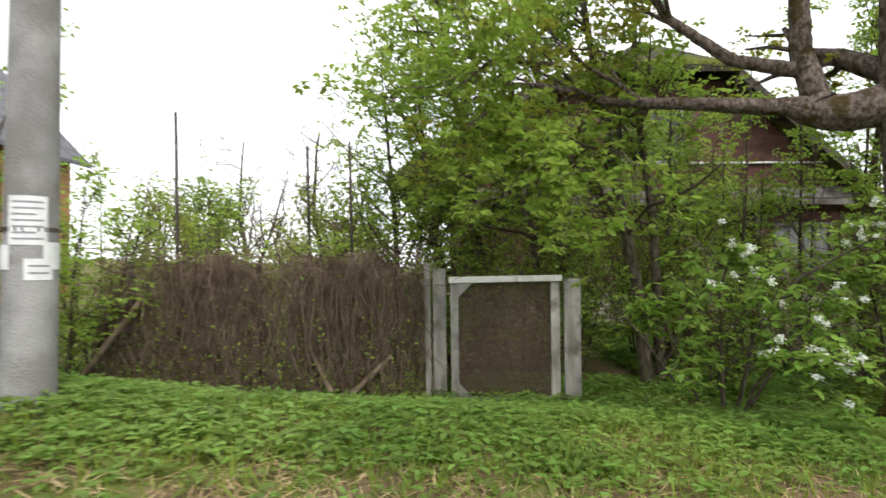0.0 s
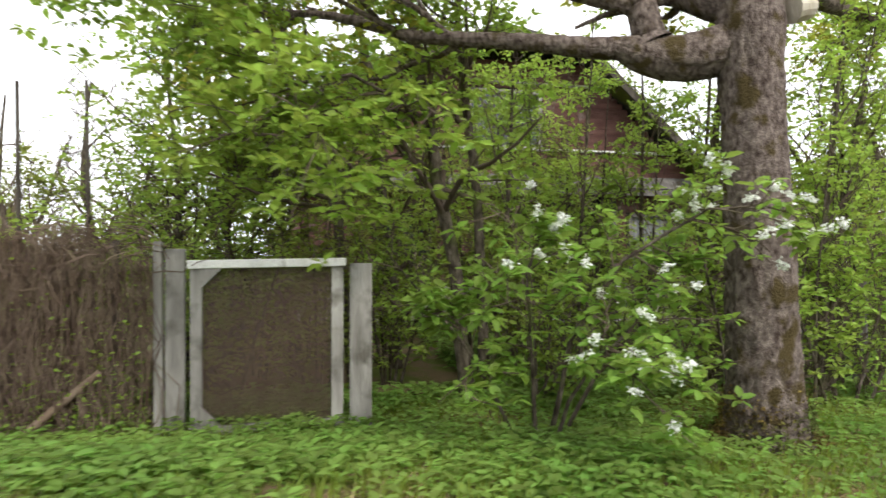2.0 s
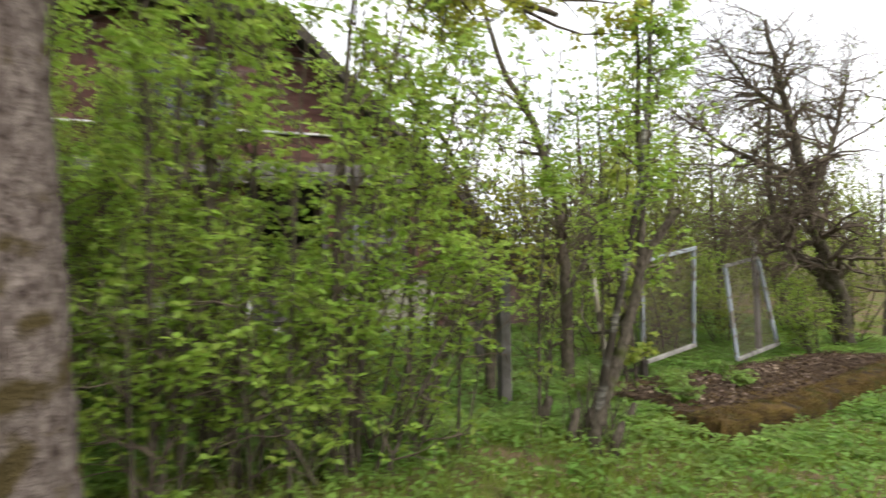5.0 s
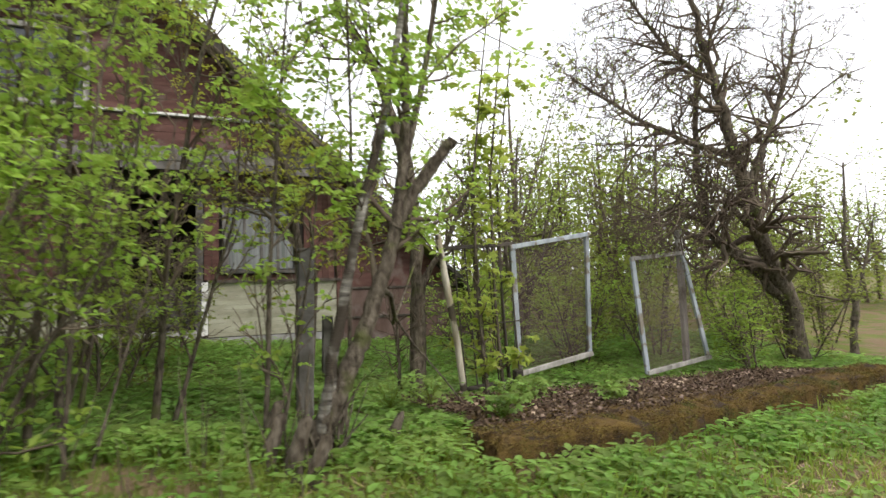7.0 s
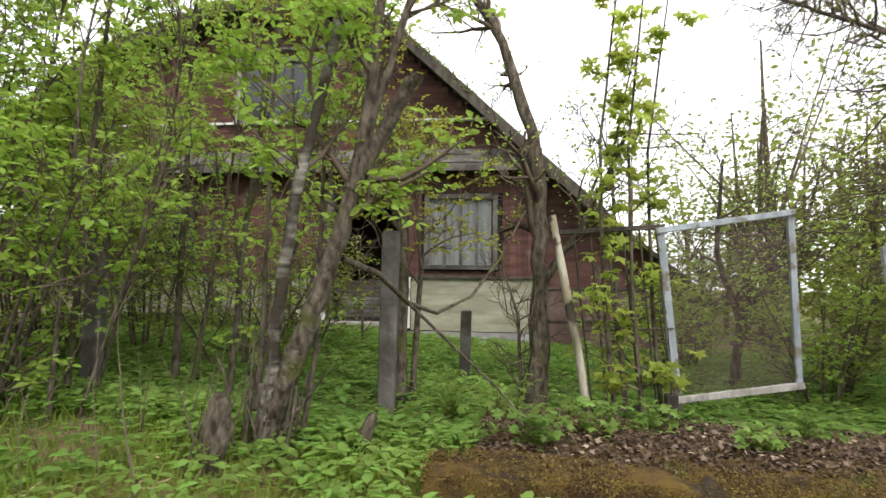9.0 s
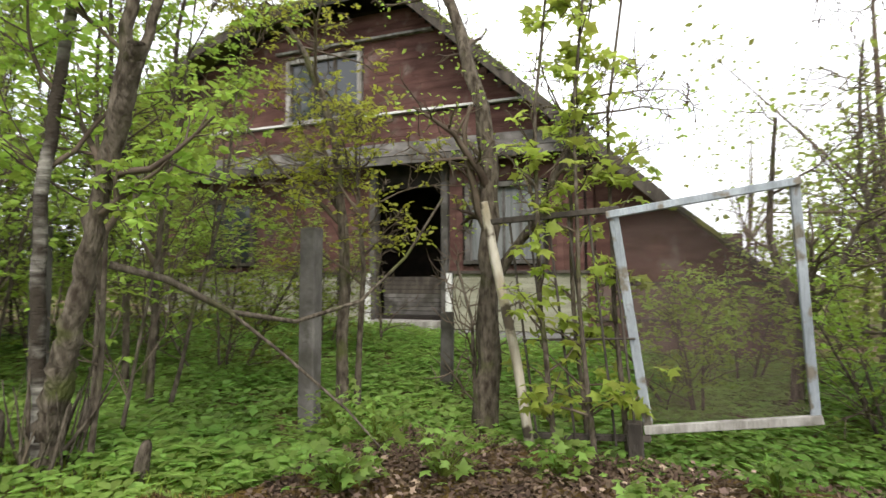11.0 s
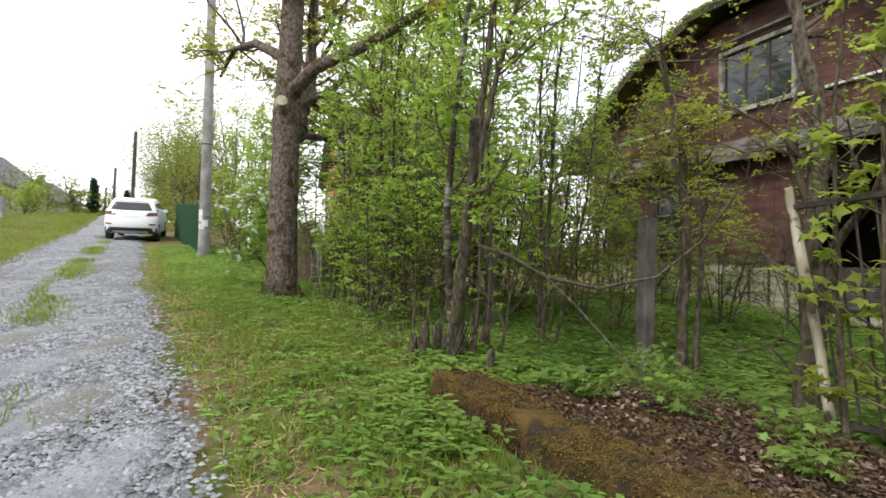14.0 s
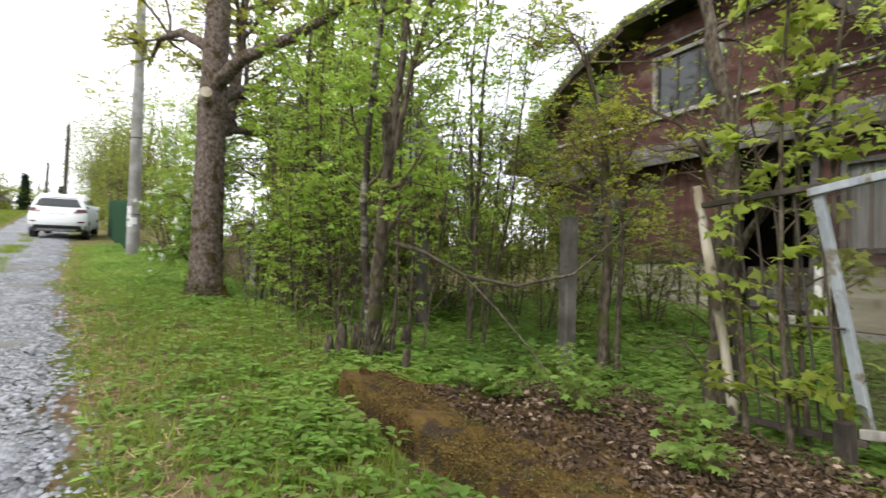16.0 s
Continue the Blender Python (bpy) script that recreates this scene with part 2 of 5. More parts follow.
class Tubes:
    """Gathers tapered tubes along polylines into one mesh."""
    def __init__(self):
        self.v, self.f, self.n = [], [], 0

    def add(self, pts, radii, sides=5, knobs=0.0):
        pts = np.asarray(pts, float)
        k = len(pts)
        d = np.gradient(pts, axis=0)
        d /= np.linalg.norm(d, axis=1)[:, None] + 1e-9
        ref = np.where(np.abs(d[:, 2:3]) > 0.9, np.array([[1.0, 0, 0]]), np.array([[0, 0, 1.0]]))
        if abs(d[0, 2]) > 0.6:
            ref = np.tile([[1.0, 0.1, 0]], (k, 1))
        a = np.cross(d, ref)
        a /= np.linalg.norm(a, axis=1)[:, None] + 1e-9
        b = np.cross(d, a)
        ang = np.linspace(0, 2 * np.pi, sides, endpoint=False)
        rough = np.random.rand(k, sides) - 0.5
        if sides > 40:
            rough = 0.45 * rough + 1.1 * (rough + np.roll(rough, 1, 0) + np.roll(rough, 2, 0) + np.roll(rough, 3, 0)) / 4
        r = np.asarray(radii, float)[:, None] * (1 + knobs * rough)
        ring = pts[:, None] + r[..., None] * (np.cos(ang)[None, :, None] * a[:, None] + np.sin(ang)[None, :, None] * b[:, None])
        self.v.append(ring.reshape(-1, 3))
        i, j = np.meshgrid(np.arange(k - 1), np.arange(sides), indexing="ij")
        j2 = (j + 1) % sides
        q = np.stack([i * sides + j, i * sides + j2, (i + 1) * sides + j2, (i + 1) * sides + j], -1).reshape(-1, 4) + self.n
        self.f.append(q)
        self.n += k * sides

    def mesh(self, name):
        return smooth(raw_mesh(name, np.concatenate(self.v), [np.concatenate(self.f)]))


OVAL = (np.array([(0, 0, 0), (0.27, 0.3, 0.1), (0.2, 0.72, 0.06), (0, 1, -0.06), (-0.2, 0.72, 0.06), (-0.27, 0.3, 0.1)]), np.array([(0, 1, 2, 3), (0, 3, 4, 5)]))
DIAMOND = (np.array([(0, 0, 0), (0.3, 0.45, 0.1), (0, 1, 0), (-0.3, 0.45, 0.1)]), np.array([(0, 1, 2, 3)]))
MAPLE = (np.array([(0, 0, 0), (0.3, 0.02, -0.08), (0.25, 0.25, 0.02), (0.62, 0.45, -0.12), (0.26, 0.55, 0.02), (0, 1, -0.1), (-0.26, 0.55, 0.02), (-0.62, 0.45, -0.12), (-0.25, 0.25, 0.02), (-0.3, 0.02, -0.08), (0, 0.4, 0.04)]),
         np.array([(10, 0, 1, 2), (10, 2, 3, 4), (10, 4, 5, 6), (10, 6, 7, 8), (10, 8, 9, 0)]))
BLADE = (np.array([(-0.04, 0, 0), (0.04, 0, 0), (0.03, 0.6, 0.06), (-0.03, 0.6, 0.06), (0, 1, 0.25)]), None)


def scatter(name, points, sizes, shape, up=0.3, spread=1.0, rng=None, tips=None):
    """Leaves of one shape at points; up: how far they face the sky. tips: optional directions in which they point."""
    rng = rng or np.random.default_rng(5)
    n = len(points)
    y = tips if tips is not None else rng.normal(size=(n, 3)) * (spread, spread, 0.45)
    y = y / (np.linalg.norm(y, axis=1)[:, None] + 1e-9)
    z = rng.normal(size=(n, 3)) * (1 - up)
    z[:, 2] += up * 2.2
    x = np.cross(y, z)
    x /= np.linalg.norm(x, axis=1)[:, None] + 1e-9
    z = np.cross(x, y)
    t, q = shape
    v = points[:, None] + sizes[:, None, None] * (t[None, :, 0:1] * x[:, None] + t[None, :, 1:2] * y[:, None] + t[None, :, 2:3] * z[:, None])
    base = (np.arange(n) * len(t))[:, None, None]
    if q is None:
        fa = (np.array([(0, 1, 2, 3)])[None] + base).reshape(-1, 4)
        fb = (np.array([(3, 2, 4)])[None] + base).reshape(-1, 3)
        return raw_mesh(name, v.reshape(-1, 3), [fa, fb])
    return raw_mesh(name, v.reshape(-1, 3), [(q[None] + base).reshape(-1, q.shape[1])])


def box_bm(x0, x1, y0, y1, z0, z1, bevel=0.0, bm=None):
    bm = bm or bmesh.new()
    made = bmesh.ops.create_cube(bm, size=1, matrix=Matrix.Translation(((x0 + x1) / 2, (y0 + y1) / 2, (z0 + z1) / 2)) @ Matrix.Diagonal((abs(x1 - x0), abs(y1 - y0), abs(z1 - z0), 1)))
    if bevel:
        edges = {e for v in made["verts"] for e in v.link_edges}
        bmesh.ops.bevel(bm, geom=list(edges), offset=bevel, segments=2, affect="EDGES", profile=0.6)
    return bm


def beam_bm(a, b, w, d, bevel=0.006, facing=(0, -1, 0)):
    """A squared timber from a to b, w wide across the view, d deep."""
    a, b = Vector(a), Vector(b)
    ax = (b - a).normalized()
    f = Vector(facing)
    side = ax.cross(f).normalized()
    f = side.cross(ax).normalized()
    bm = bmesh.new()
    bmesh.ops.create_cube(bm, size=1, matrix=Matrix.Translation((a + b) / 2) @ Matrix((side, f, ax)).transposed().to_4x4() @ Matrix.Diagonal((w, d, (b - a).length, 1)))
    if bevel:
        bmesh.ops.bevel(bm, geom=bm.edges[:], offset=bevel, segments=1, affect="EDGES")
    return bm


def prism_bm(outline, y0, y1):
    """A solid from an outline in x and z, between two depths."""
    bm = bmesh.new()
    front = bm.faces.new([bm.verts.new((x, y0, z)) for x, z in outline])
    top = bmesh.ops.extrude_face_region(bm, geom=[front])
    bmesh.ops.translate(bm, verts=[v for v in top["geom"] if isinstance(v, bmesh.types.BMVert)], vec=(0, y1 - y0, 0))
    bmesh.ops.recalc_face_normals(bm, faces=bm.faces[:])
    return bm


# ---- ground ----
KX = (-260, -38, -13, -2.5, 0, 5, 9, 12, 16, 30, 260)
KZ = (9, 3.5, 1.45, 0.68, 0.45, 0.1, -0.22, -0.4, -0.47, -0.6, -1.2)


def ease(v):
    v = np.clip(v, 0, 1)
    return v * v * (3 - 2 * v)


def height(x, y):
    """Lie of the land: it falls along the road and dips behind the verge."""
    z = np.interp(x, KX, KZ)
    z = z - np.interp(x, (-40, -4, -2, 0, 2, 6), (1.0, 0.65, 0.55, 0.38, 0.28, 0)) * ease((y - 3.5) / 2.5)
    z = z - np.interp(x, (2, 6), (0, 0.24)) * ease((y - 6.6) / 1.8) * (1 - 0.6 * ease((y - 9.5) / 4))
    return z + 0.3 * ease((-2.5 - y) / 4) * (x < 40)


def road_edge(x):
    return np.interp(x, (-60, -3.9, 2.45, 8.9, 11.6, 16, 60), (-6.6, 1.69, 2.54, 3.69, 4.15, 4.6, 9))


def grid_axis(lo, hi, step, far):
    near = np.arange(lo, hi + step / 2, step)
    out = np.geomspace(1, far, 16)
    return np.concatenate([lo - out[::-1], near, hi + out])


gx, gy = grid_axis(-16, 22, 0.25, 240), grid_axis(-8, 18, 0.25, 240)
X, Y = np.meshgrid(gx, gy, indexing="ij")
bumps = 0.03 * np.sin(X * 2.3 + 1.7 * np.sin(Y * 1.3)) * np.sin(Y * 2.9 + X) + 0.02 * np.sin(X * 5.1 + Y * 3.7)
on_road = (Y < road_edge(X) + 0.2) & (Y > road_edge(X) - 3.2)
Z = height(X, Y) + np.where(on_road, -0.05, bumps)
ii, jj = np.meshgrid(np.arange(len(gx) - 1), np.arange(len(gy) - 1), indexing="ij")
W_ = len(gy)
quads = np.stack([ii * W_ + jj, (ii + 1) * W_ + jj, (ii + 1) * W_ + jj + 1, ii * W_ + jj + 1], -1).reshape(-1, 4)
ground = put("ground", smooth(raw_mesh("ground", np.stack([X, Y, Z], -1).reshape(-1, 3), [quads])), M_GRASS)
tagged(ground, "grassy verge and garden soil with patches of litter", "ground", kind="structure")

rx = np.concatenate([np.linspace(-60, -12, 40), np.linspace(-11.5, 22, 120), np.linspace(23, 60, 20)])
rs = np.linspace(0, 1, 14)
RX, RS = np.meshgrid(rx, rs, indexing="ij")
wob = 0.1 * np.sin(RX * 1.9) + 0.07 * np.sin(RX * 4.3 + 1)
RY = road_edge(RX) + wob * (RS < 0.5) - RS * 2.75 + wob * 0.8 * (RS > 0.5)
RZ = height(RX, RY) + 0.03 - 0.1 * (np.abs(RS - 0.5) * 2) ** 10 + 0.015 * np.sin(RX * 3 + RY * 5)
ii, jj = np.meshgrid(np.arange(len(rx) - 1), np.arange(len(rs) - 1), indexing="ij")
quads = np.stack([ii * 14 + jj, ii * 14 + jj + 1, (ii + 1) * 14 + jj + 1, (ii + 1) * 14 + jj], -1).reshape(-1, 4)
road = put("road", smooth(raw_mesh("road", np.stack([RX, RY, RZ], -1).reshape(-1, 3), [quads])), M_GRAVEL)
tagged(road, "light grey crushed gravel track with grassy middle", "road", kind="structure")

R = np.random.default_rng(11)


def on_slab(x, y):
    return (x > 10.15) & (x < 17.2) & (y > 5.68 + (x - 10.3) * 0.155) & (y < np.interp(x, (10.2, 10.7, 11.0, 17.1), (6.0, 7.5, 8.7, 8.75)))


# crushed stones lying on the track
n = 58000
sx = np.concatenate([R.uniform(4, 16, n), R.uniform(-14, 4, 16000)])
ss = R.random(len(sx)) ** 0.8
keep = np.abs(ss * 2.7 - 1.35) > 0.22 * R.random(len(sx))
sx, ss = sx[keep], ss[keep]
sy = road_edge(sx) - ss * 2.75 + R.normal(0, 0.12, len(sx))
sp = np.stack([sx, sy, height(sx, sy) + 0.03], -1)
octa = np.array([(1, 0, 0), (0, 1, 0), (-1, 0, 0), (0, -1, 0), (0.2, 0.1, 0.7), (0, 0, -0.6)])
of = np.array([(0, 1, 4), (1, 2, 4), (2, 3, 4), (3, 0, 4)])
size = R.uniform(0.01, 0.03, len(sx))
ang = R.uniform(0, 6.28, len(sx))
loc = octa[None] * R.uniform(0.6, 1.3, (len(sx), 6, 3)) * size[:, None, None]
sv = np.stack([loc[..., 0] * np.cos(ang)[:, None] - loc[..., 1] * np.sin(ang)[:, None], loc[..., 0] * np.sin(ang)[:, None] + loc[..., 1] * np.cos(ang)[:, None], loc[..., 2]], -1) + sp[:, None]
gravel = put("gravel", raw_mesh("gravel", sv.reshape(-1, 3), [(of[None] + (np.arange(len(sx)) * 6)[:, None, None]).reshape(-1, 3)]), M_STONE)
tagged(gravel, "angular pale grey crushed stones on the track", "gravel", kind="stuff")


def patch(x, y, s=1.3, seed=0.0):
    """Smooth blotches between 0 and 1."""
    return 0.5 + 0.25 * np.sin(x * s * 2.1 + 1.3 * np.sin(y * s * 1.7 + seed)) + 0.25 * np.sin(y * s * 2.6 + 1.1 * np.sin(x * s * 1.9 + seed * 2))


def verge_points(n, x0, x1, y0, y1, dense):
    x, y = R.uniform(x0, x1, n), R.uniform(y0, y1, n)
    k = (y > road_edge(x) + 0.12) & ~on_slab(x, y) & (R.random(n) < dense(x, y)) & ((x - 4.55) ** 2 + (y - 5.0) ** 2 > 0.16)
    return x[k], y[k]


def herb_density(x, y):
    edge = ease((y - road_edge(x) - 0.15) / 1.2)
    lush = np.interp(x, (2.5, 5.5, 8), (1.0, 0.35, 0.13)) + 0.5 * ease((y - 5.6) / 1.5)
    return np.clip(0.06 + edge * lush * (0.2 + 0.9 * patch(x, y, 1.1)) ** 1.3, 0, 1)


# goutweed: three leaflets on each stalk
hx, hy = verge_points(60000, -7, 11.5, 1.5, 7.2, herb_density)
hx2, hy2 = verge_points(52000, 3, 20, 6.6, 14.6, lambda x, y: 0.6 * patch(x, y, 0.8, 2) + 0.35)
hx3, hy3 = verge_points(16000, 9.5, 17, 4.2, 7, lambda x, y: np.clip(0.04 + 0.6 * ease((y - road_edge(x) - 0.5) / 0.9) * patch(x, y, 1.4, 1) ** 1.6, 0, 1))
hx, hy = np.concatenate([hx, hx2, hx3]), np.concatenate([hy, hy2, hy3])
hz = height(hx, hy) + R.uniform(0.02, 0.17, len(hx)) * (0.35 + 0.65 * ease((hy - road_edge(hx)) / 1.8))
stalk = np.stack([hx, hy, hz], -1)
ta = R.uniform(0, 6.28, len(hx))
leaves, dirs = [], []
for k in range(3):
    a = ta + k * 1.9
    dirs.append(np.stack([np.cos(a), np.sin(a), R.uniform(-0.3, 0.35, len(a))], -1))
    leaves.append(stalk + dirs[-1] * 0.012)
leaves, dirs = np.concatenate(leaves), np.concatenate(dirs)
lsize = R.uniform(0.035, 0.1, len(leaves)) * np.where(leaves[:, 1] > 7, 1, np.interp(leaves[:, 0], (6, 10), (1, 1.15))) * (1 + 0.5 * (leaves[:, 1] > 7))
nearer = leaves[:, 1] < 7
herbs = put("ground_cover", scatter("ground_cover", leaves[nearer], lsize[nearer], OVAL, 0.75, rng=R, tips=dirs[nearer]), M_HERB)
tagged(put("ground_cover", scatter("ground_cover", leaves[~nearer], lsize[~nearer], DIAMOND, 0.75, rng=R, tips=dirs[~nearer]), M_HERB), "lush green herbs under the garden trees", "ground cover", kind="stuff")
tagged(herbs, "fresh green goutweed carpet on the verge", "ground cover", kind="stuff")

bx, by = verge_points(120000, -7, 17, 1.2, 7, lambda x, y: np.clip(1.15 - herb_density(x, y) * 0.7, 0, 1) * (0.25 + 0.75 * patch(x, y, 1.9, 4)) * (0.22 + 0.78 * ease((y - road_edge(x)) / 1.3)))
sx2 = R.uniform(-14, 12, 9000)
sy2 = road_edge(sx2) - 1.3 + R.normal(0, 0.16, len(sx2))
kk = patch(sx2, sy2, 0.7, 1) > 0.5
lx = R.uniform(-40, 6, 26000)
ly = road_edge(lx) - 2.9 - R.exponential(2.5, len(lx))
bx, by = np.concatenate([bx, sx2[kk], lx]), np.concatenate([by, sy2[kk], ly])
bp_ = np.stack([bx, by, height(bx, by) - 0.01], -1)
tips = R.normal(size=(len(bx), 3)) * 0.4 + (0, 0, 1)
grass = put("grass", scatter("grass", bp_, R.uniform(0.07, 0.2, len(bx)), BLADE, 0, rng=R, tips=tips), M_BLADE)
tagged(grass, "uneven spring grass along the track", "grass", kind="stuff")
dx_, dy_ = verge_points(120000, -4, 17, 1.5, 7, lambda x, y: (1 - herb_density(x, y)) * np.clip(0.3 + patch(x, y, 2.3, 7), 0, 1) * np.exp(-np.clip(y - road_edge(x) - 0.6, 0, 9) / 1.5))
tips = R.normal(size=(len(dx_), 3)) * (1, 1, 0.25) + (0, 0, 0.25)
straw = put("dry_grass", scatter("dry_grass", np.stack([dx_, dy_, height(dx_, dy_) + 0.015], -1), R.uniform(0.04, 0.12, len(dx_)), BLADE, 0, rng=R, tips=tips), M_STRAW)
tagged(straw, "flattened straw-coloured dead grass", "dry grass", kind="stuff")


# ---- trees ----
def bend(start, direction, length, steps, wander, lift, rng):
    pts, d = [np.array(start, float)], np.array(direction, float)
    d /= np.linalg.norm(d)
    for _ in range(steps):
        d = d + rng.normal(size=3) * wander + (0, 0, lift)
        d /= np.linalg.norm(d)
        pts.append(pts[-1] + d * length / steps)
    return np.array(pts)


def sprout(tubes, line, radii, rng, count, length, depth, anchors, lo=0.3, angle=0.9, lift=0.06, wander=0.16, thin=0.55, sides=4, bias=None, least=0.0035):
    """Side branches from a polyline, each with its own twigs down to depth 0, where leaf anchors are left."""
    k = len(line)
    for _ in range(count):
        s = lo + (1 - lo) * rng.random()
        f = s * (k - 1)
        i = min(int(f), k - 2)
        p = line[i] + (line[i + 1] - line[i]) * (f - i)
        r = (radii[i] + (radii[i + 1] - radii[i]) * (f - i)) * thin
        ax = line[i + 1] - line[i]
        ax = ax / np.linalg.norm(ax)
        side = rng.normal(size=3)
        side -= ax * side.dot(ax)
        side /= np.linalg.norm(side)
        d = ax * math.cos(angle) + side * math.sin(angle)
        if bias is not None:
            d = d + np.array(bias)
        ln = length * rng.uniform(0.6, 1.25) * (1.15 - 0.5 * s)
        steps = 5 if depth else 3
        twig = bend(p, d, ln, steps, wander, lift, rng)
        tr = np.linspace(max(r, 0.006), max(r * 0.3, least), steps + 1)
        tubes.add(twig, tr, sides if depth else 3)
        if depth:
            sprout(tubes, twig, tr, rng, 5, ln * 0.5, depth - 1, anchors, 0.2, angle, lift, wander, 0.6, max(3, sides - 1))
        else:
            anchors.extend(twig[1:])


def tree(name, label, stems, seed, branches, length, depth, leaf, leaf_n, leaf_size, shape, jitter=0.1, bark=M_BARK2, lo=0.3, angle=0.9, lift=0.06, wander=0.16, bias=None, category="tree", group="", up=0.35, sides=8, knobs=0.12, rings=4, wobble=1.0, tuft=1, flare=0.0):
    """stems: (points, base radius, top radius) each; leaf_n leaves hang about the twig ends."""
    rng = np.random.default_rng(seed)
    np.random.seed(seed)
    first = stems[0][0][0]
    top = empty(name, label, category, group)
    anchors, twigs = [], Tubes()
    for pts, r0, r1 in stems:
        pts = np.array(pts, float)
        fine = [pts[0]]
        for a, b in zip(pts[:-1], pts[1:]):
            for s in np.arange(1, rings + 1) / rings:
                fine.append(a + (b - a) * s + rng.normal(size=3) * min(0.2 * r0, 0.02) * wobble * (s < 1))
        fine = np.array(fine)
        rr = np.linspace(r0, r1, len(fine))
        if flare and r0 > 0.25:
            rr *= 1 + flare * np.exp(-(fine[:, 2] - fine[0, 2]) / 0.22) + 0.12 * np.exp(-((fine[:, 2] - 3.3) / 0.35) ** 2)
        else:
            rr[0] *= 1.3
        bark_tube = Tubes()
        bark_tube.add(fine, rr, sides, knobs)
        put("trunk", bark_tube.mesh("trunk"), bark, top)
        if r1 < 0.62 * r0:
            sprout(twigs, fine, rr, rng, branches, length, depth, anchors, lo, angle, lift, wander, bias=bias)
    if twigs.v:
        tagged(put("branchwork", twigs.mesh("branchwork"), M_TWIG if bark is not M_BARK else M_BARK, top), kind="stuff")
    if leaf_n and anchors:
        an = np.array(anchors)
        sites = leaf_n // tuft
        pick = an[rng.integers(0, len(an), sites)] + rng.normal(size=(sites, 3)) * jitter
        fan = None
        if tuft > 1:
            turn = (rng.uniform(0, 6.28, (sites, 1)) + np.arange(tuft)[None] * 6.28 / tuft + rng.normal(0, 0.3, (sites, tuft))).ravel()
            fan = np.stack([np.cos(turn), np.sin(turn), rng.normal(-0.1, 0.4, len(turn))], -1)
            pick = np.repeat(pick, tuft, 0) + fan * leaf_size * 0.15
        put("crown", scatter("crown", pick, rng.uniform(0.65, 1.3, len(pick)) * leaf_size, shape, up, rng=rng, tips=fan), leaf, top)
    return top, (np.array(anchors) if anchors else None), rng


def gz(x, y, dz=-0.06):
    return float(height(np.array(x), np.array(y))) + dz


# the old maple by the road, with its long mossy limb
bx0, by0 = 4.66, 5.0
z0 = gz(bx0, by0)
old, _, _ = tree("old_maple", "massive old maple with rough bark and mossy limbs on the verge", [
    ([(bx0, by0, z0), (bx0 - 0.01, by0, z0 + 0.35), (bx0 - 0.04, by0, 1.6), (bx0 - 0.08, by0 + 0.02, 3.2), (bx0 - 0.05, by0 + 0.05, 4.6), (bx0 - 0.15, by0 + 0.1, 6.2), (bx0 - 0.4, by0 + 0.2, 8.6)], 0.285, 0.15),
    ([(bx0 - 0.8, by0 + 0.3, 3.22), (bx0 - 1.2, by0 + 0.43, 3.24), (bx0 - 1.7, by0 + 0.6, 3.32), (bx0 - 2.6, by0 + 1.1, 3.5), (bx0 - 3.3, by0 + 1.6, 3.85), (bx0 - 4.2, by0 + 2.2, 4.1)], 0.1, 0.025),
    ([(bx0 - 0.75, by0 + 0.3, 3.25), (bx0 - 0.85, by0 + 0.4, 3.8), (bx0 - 0.8, by0 + 0.5, 4.8), (bx0 - 1.1, by0 + 0.6, 6.5)], 0.13, 0.06),
    ([(bx0 - 0.85, by0 + 0.4, 3.6), (bx0 - 1.5, by0 + 0.5, 3.75), (bx0 - 2.1, by0 + 0.7, 4.3), (bx0 - 2.5, by0 + 0.8, 5.2)], 0.08, 0.03),
    ([(bx0 - 0.1, by0, 4.3), (bx0 - 1.2, by0 - 0.5, 4.9), (bx0 - 2.6, by0 - 0.9, 5.2), (bx0 - 4.0, by0 - 1.2, 5.0)], 0.1, 0.03),
    ([(bx0, by0, 3.6), (bx0 + 0.6, by0 + 0.4, 4.0), (bx0 + 1.6, by0 + 1.0, 4.1), (bx0 + 3.2, by0 + 2.0, 4.5), (bx0 + 5.0, by0 + 2.6, 4.6)], 0.13, 0.03),
], 21, 9, 1.9, 1, M_LEAF_Y, 14000, 0.08, OVAL, 0.12, bark=M_BARK, lo=0.5, sides=64, knobs=0.11, lift=0.02, rings=26, wobble=0.15, tuft=7, flare=0.2)
collar = Tubes()
cs = np.linspace(0, 1, 16)
collar.add(np.stack([bx0 - 0.05 - 0.95 * cs, by0 + 0.05 + 0.32 * cs, 3.28 - 0.5 * cs * (1 - cs) * 1.1 - 0.04 * cs], -1), 0.2 - 0.02 * cs - 0.09 * cs ** 4, 48, 0.12)
put("limb_collar", collar.mesh("limb_collar"), M_BARK, old, "swollen dark collar of the low limb")
stub = bmesh.new()
bmesh.ops.create_cone(stub, cap_ends=True, segments=14, radius1=0.11, radius2=0.09, depth=0.16, matrix=Matrix.Translation((bx0 + 0.27, by0 - 0.1, 3.45)) @ Matrix.Rotation(radians(80), 4, "Y"))
part("sawn_stub", stub, M_PALEPOLE, old, "pale sawn limb stub")

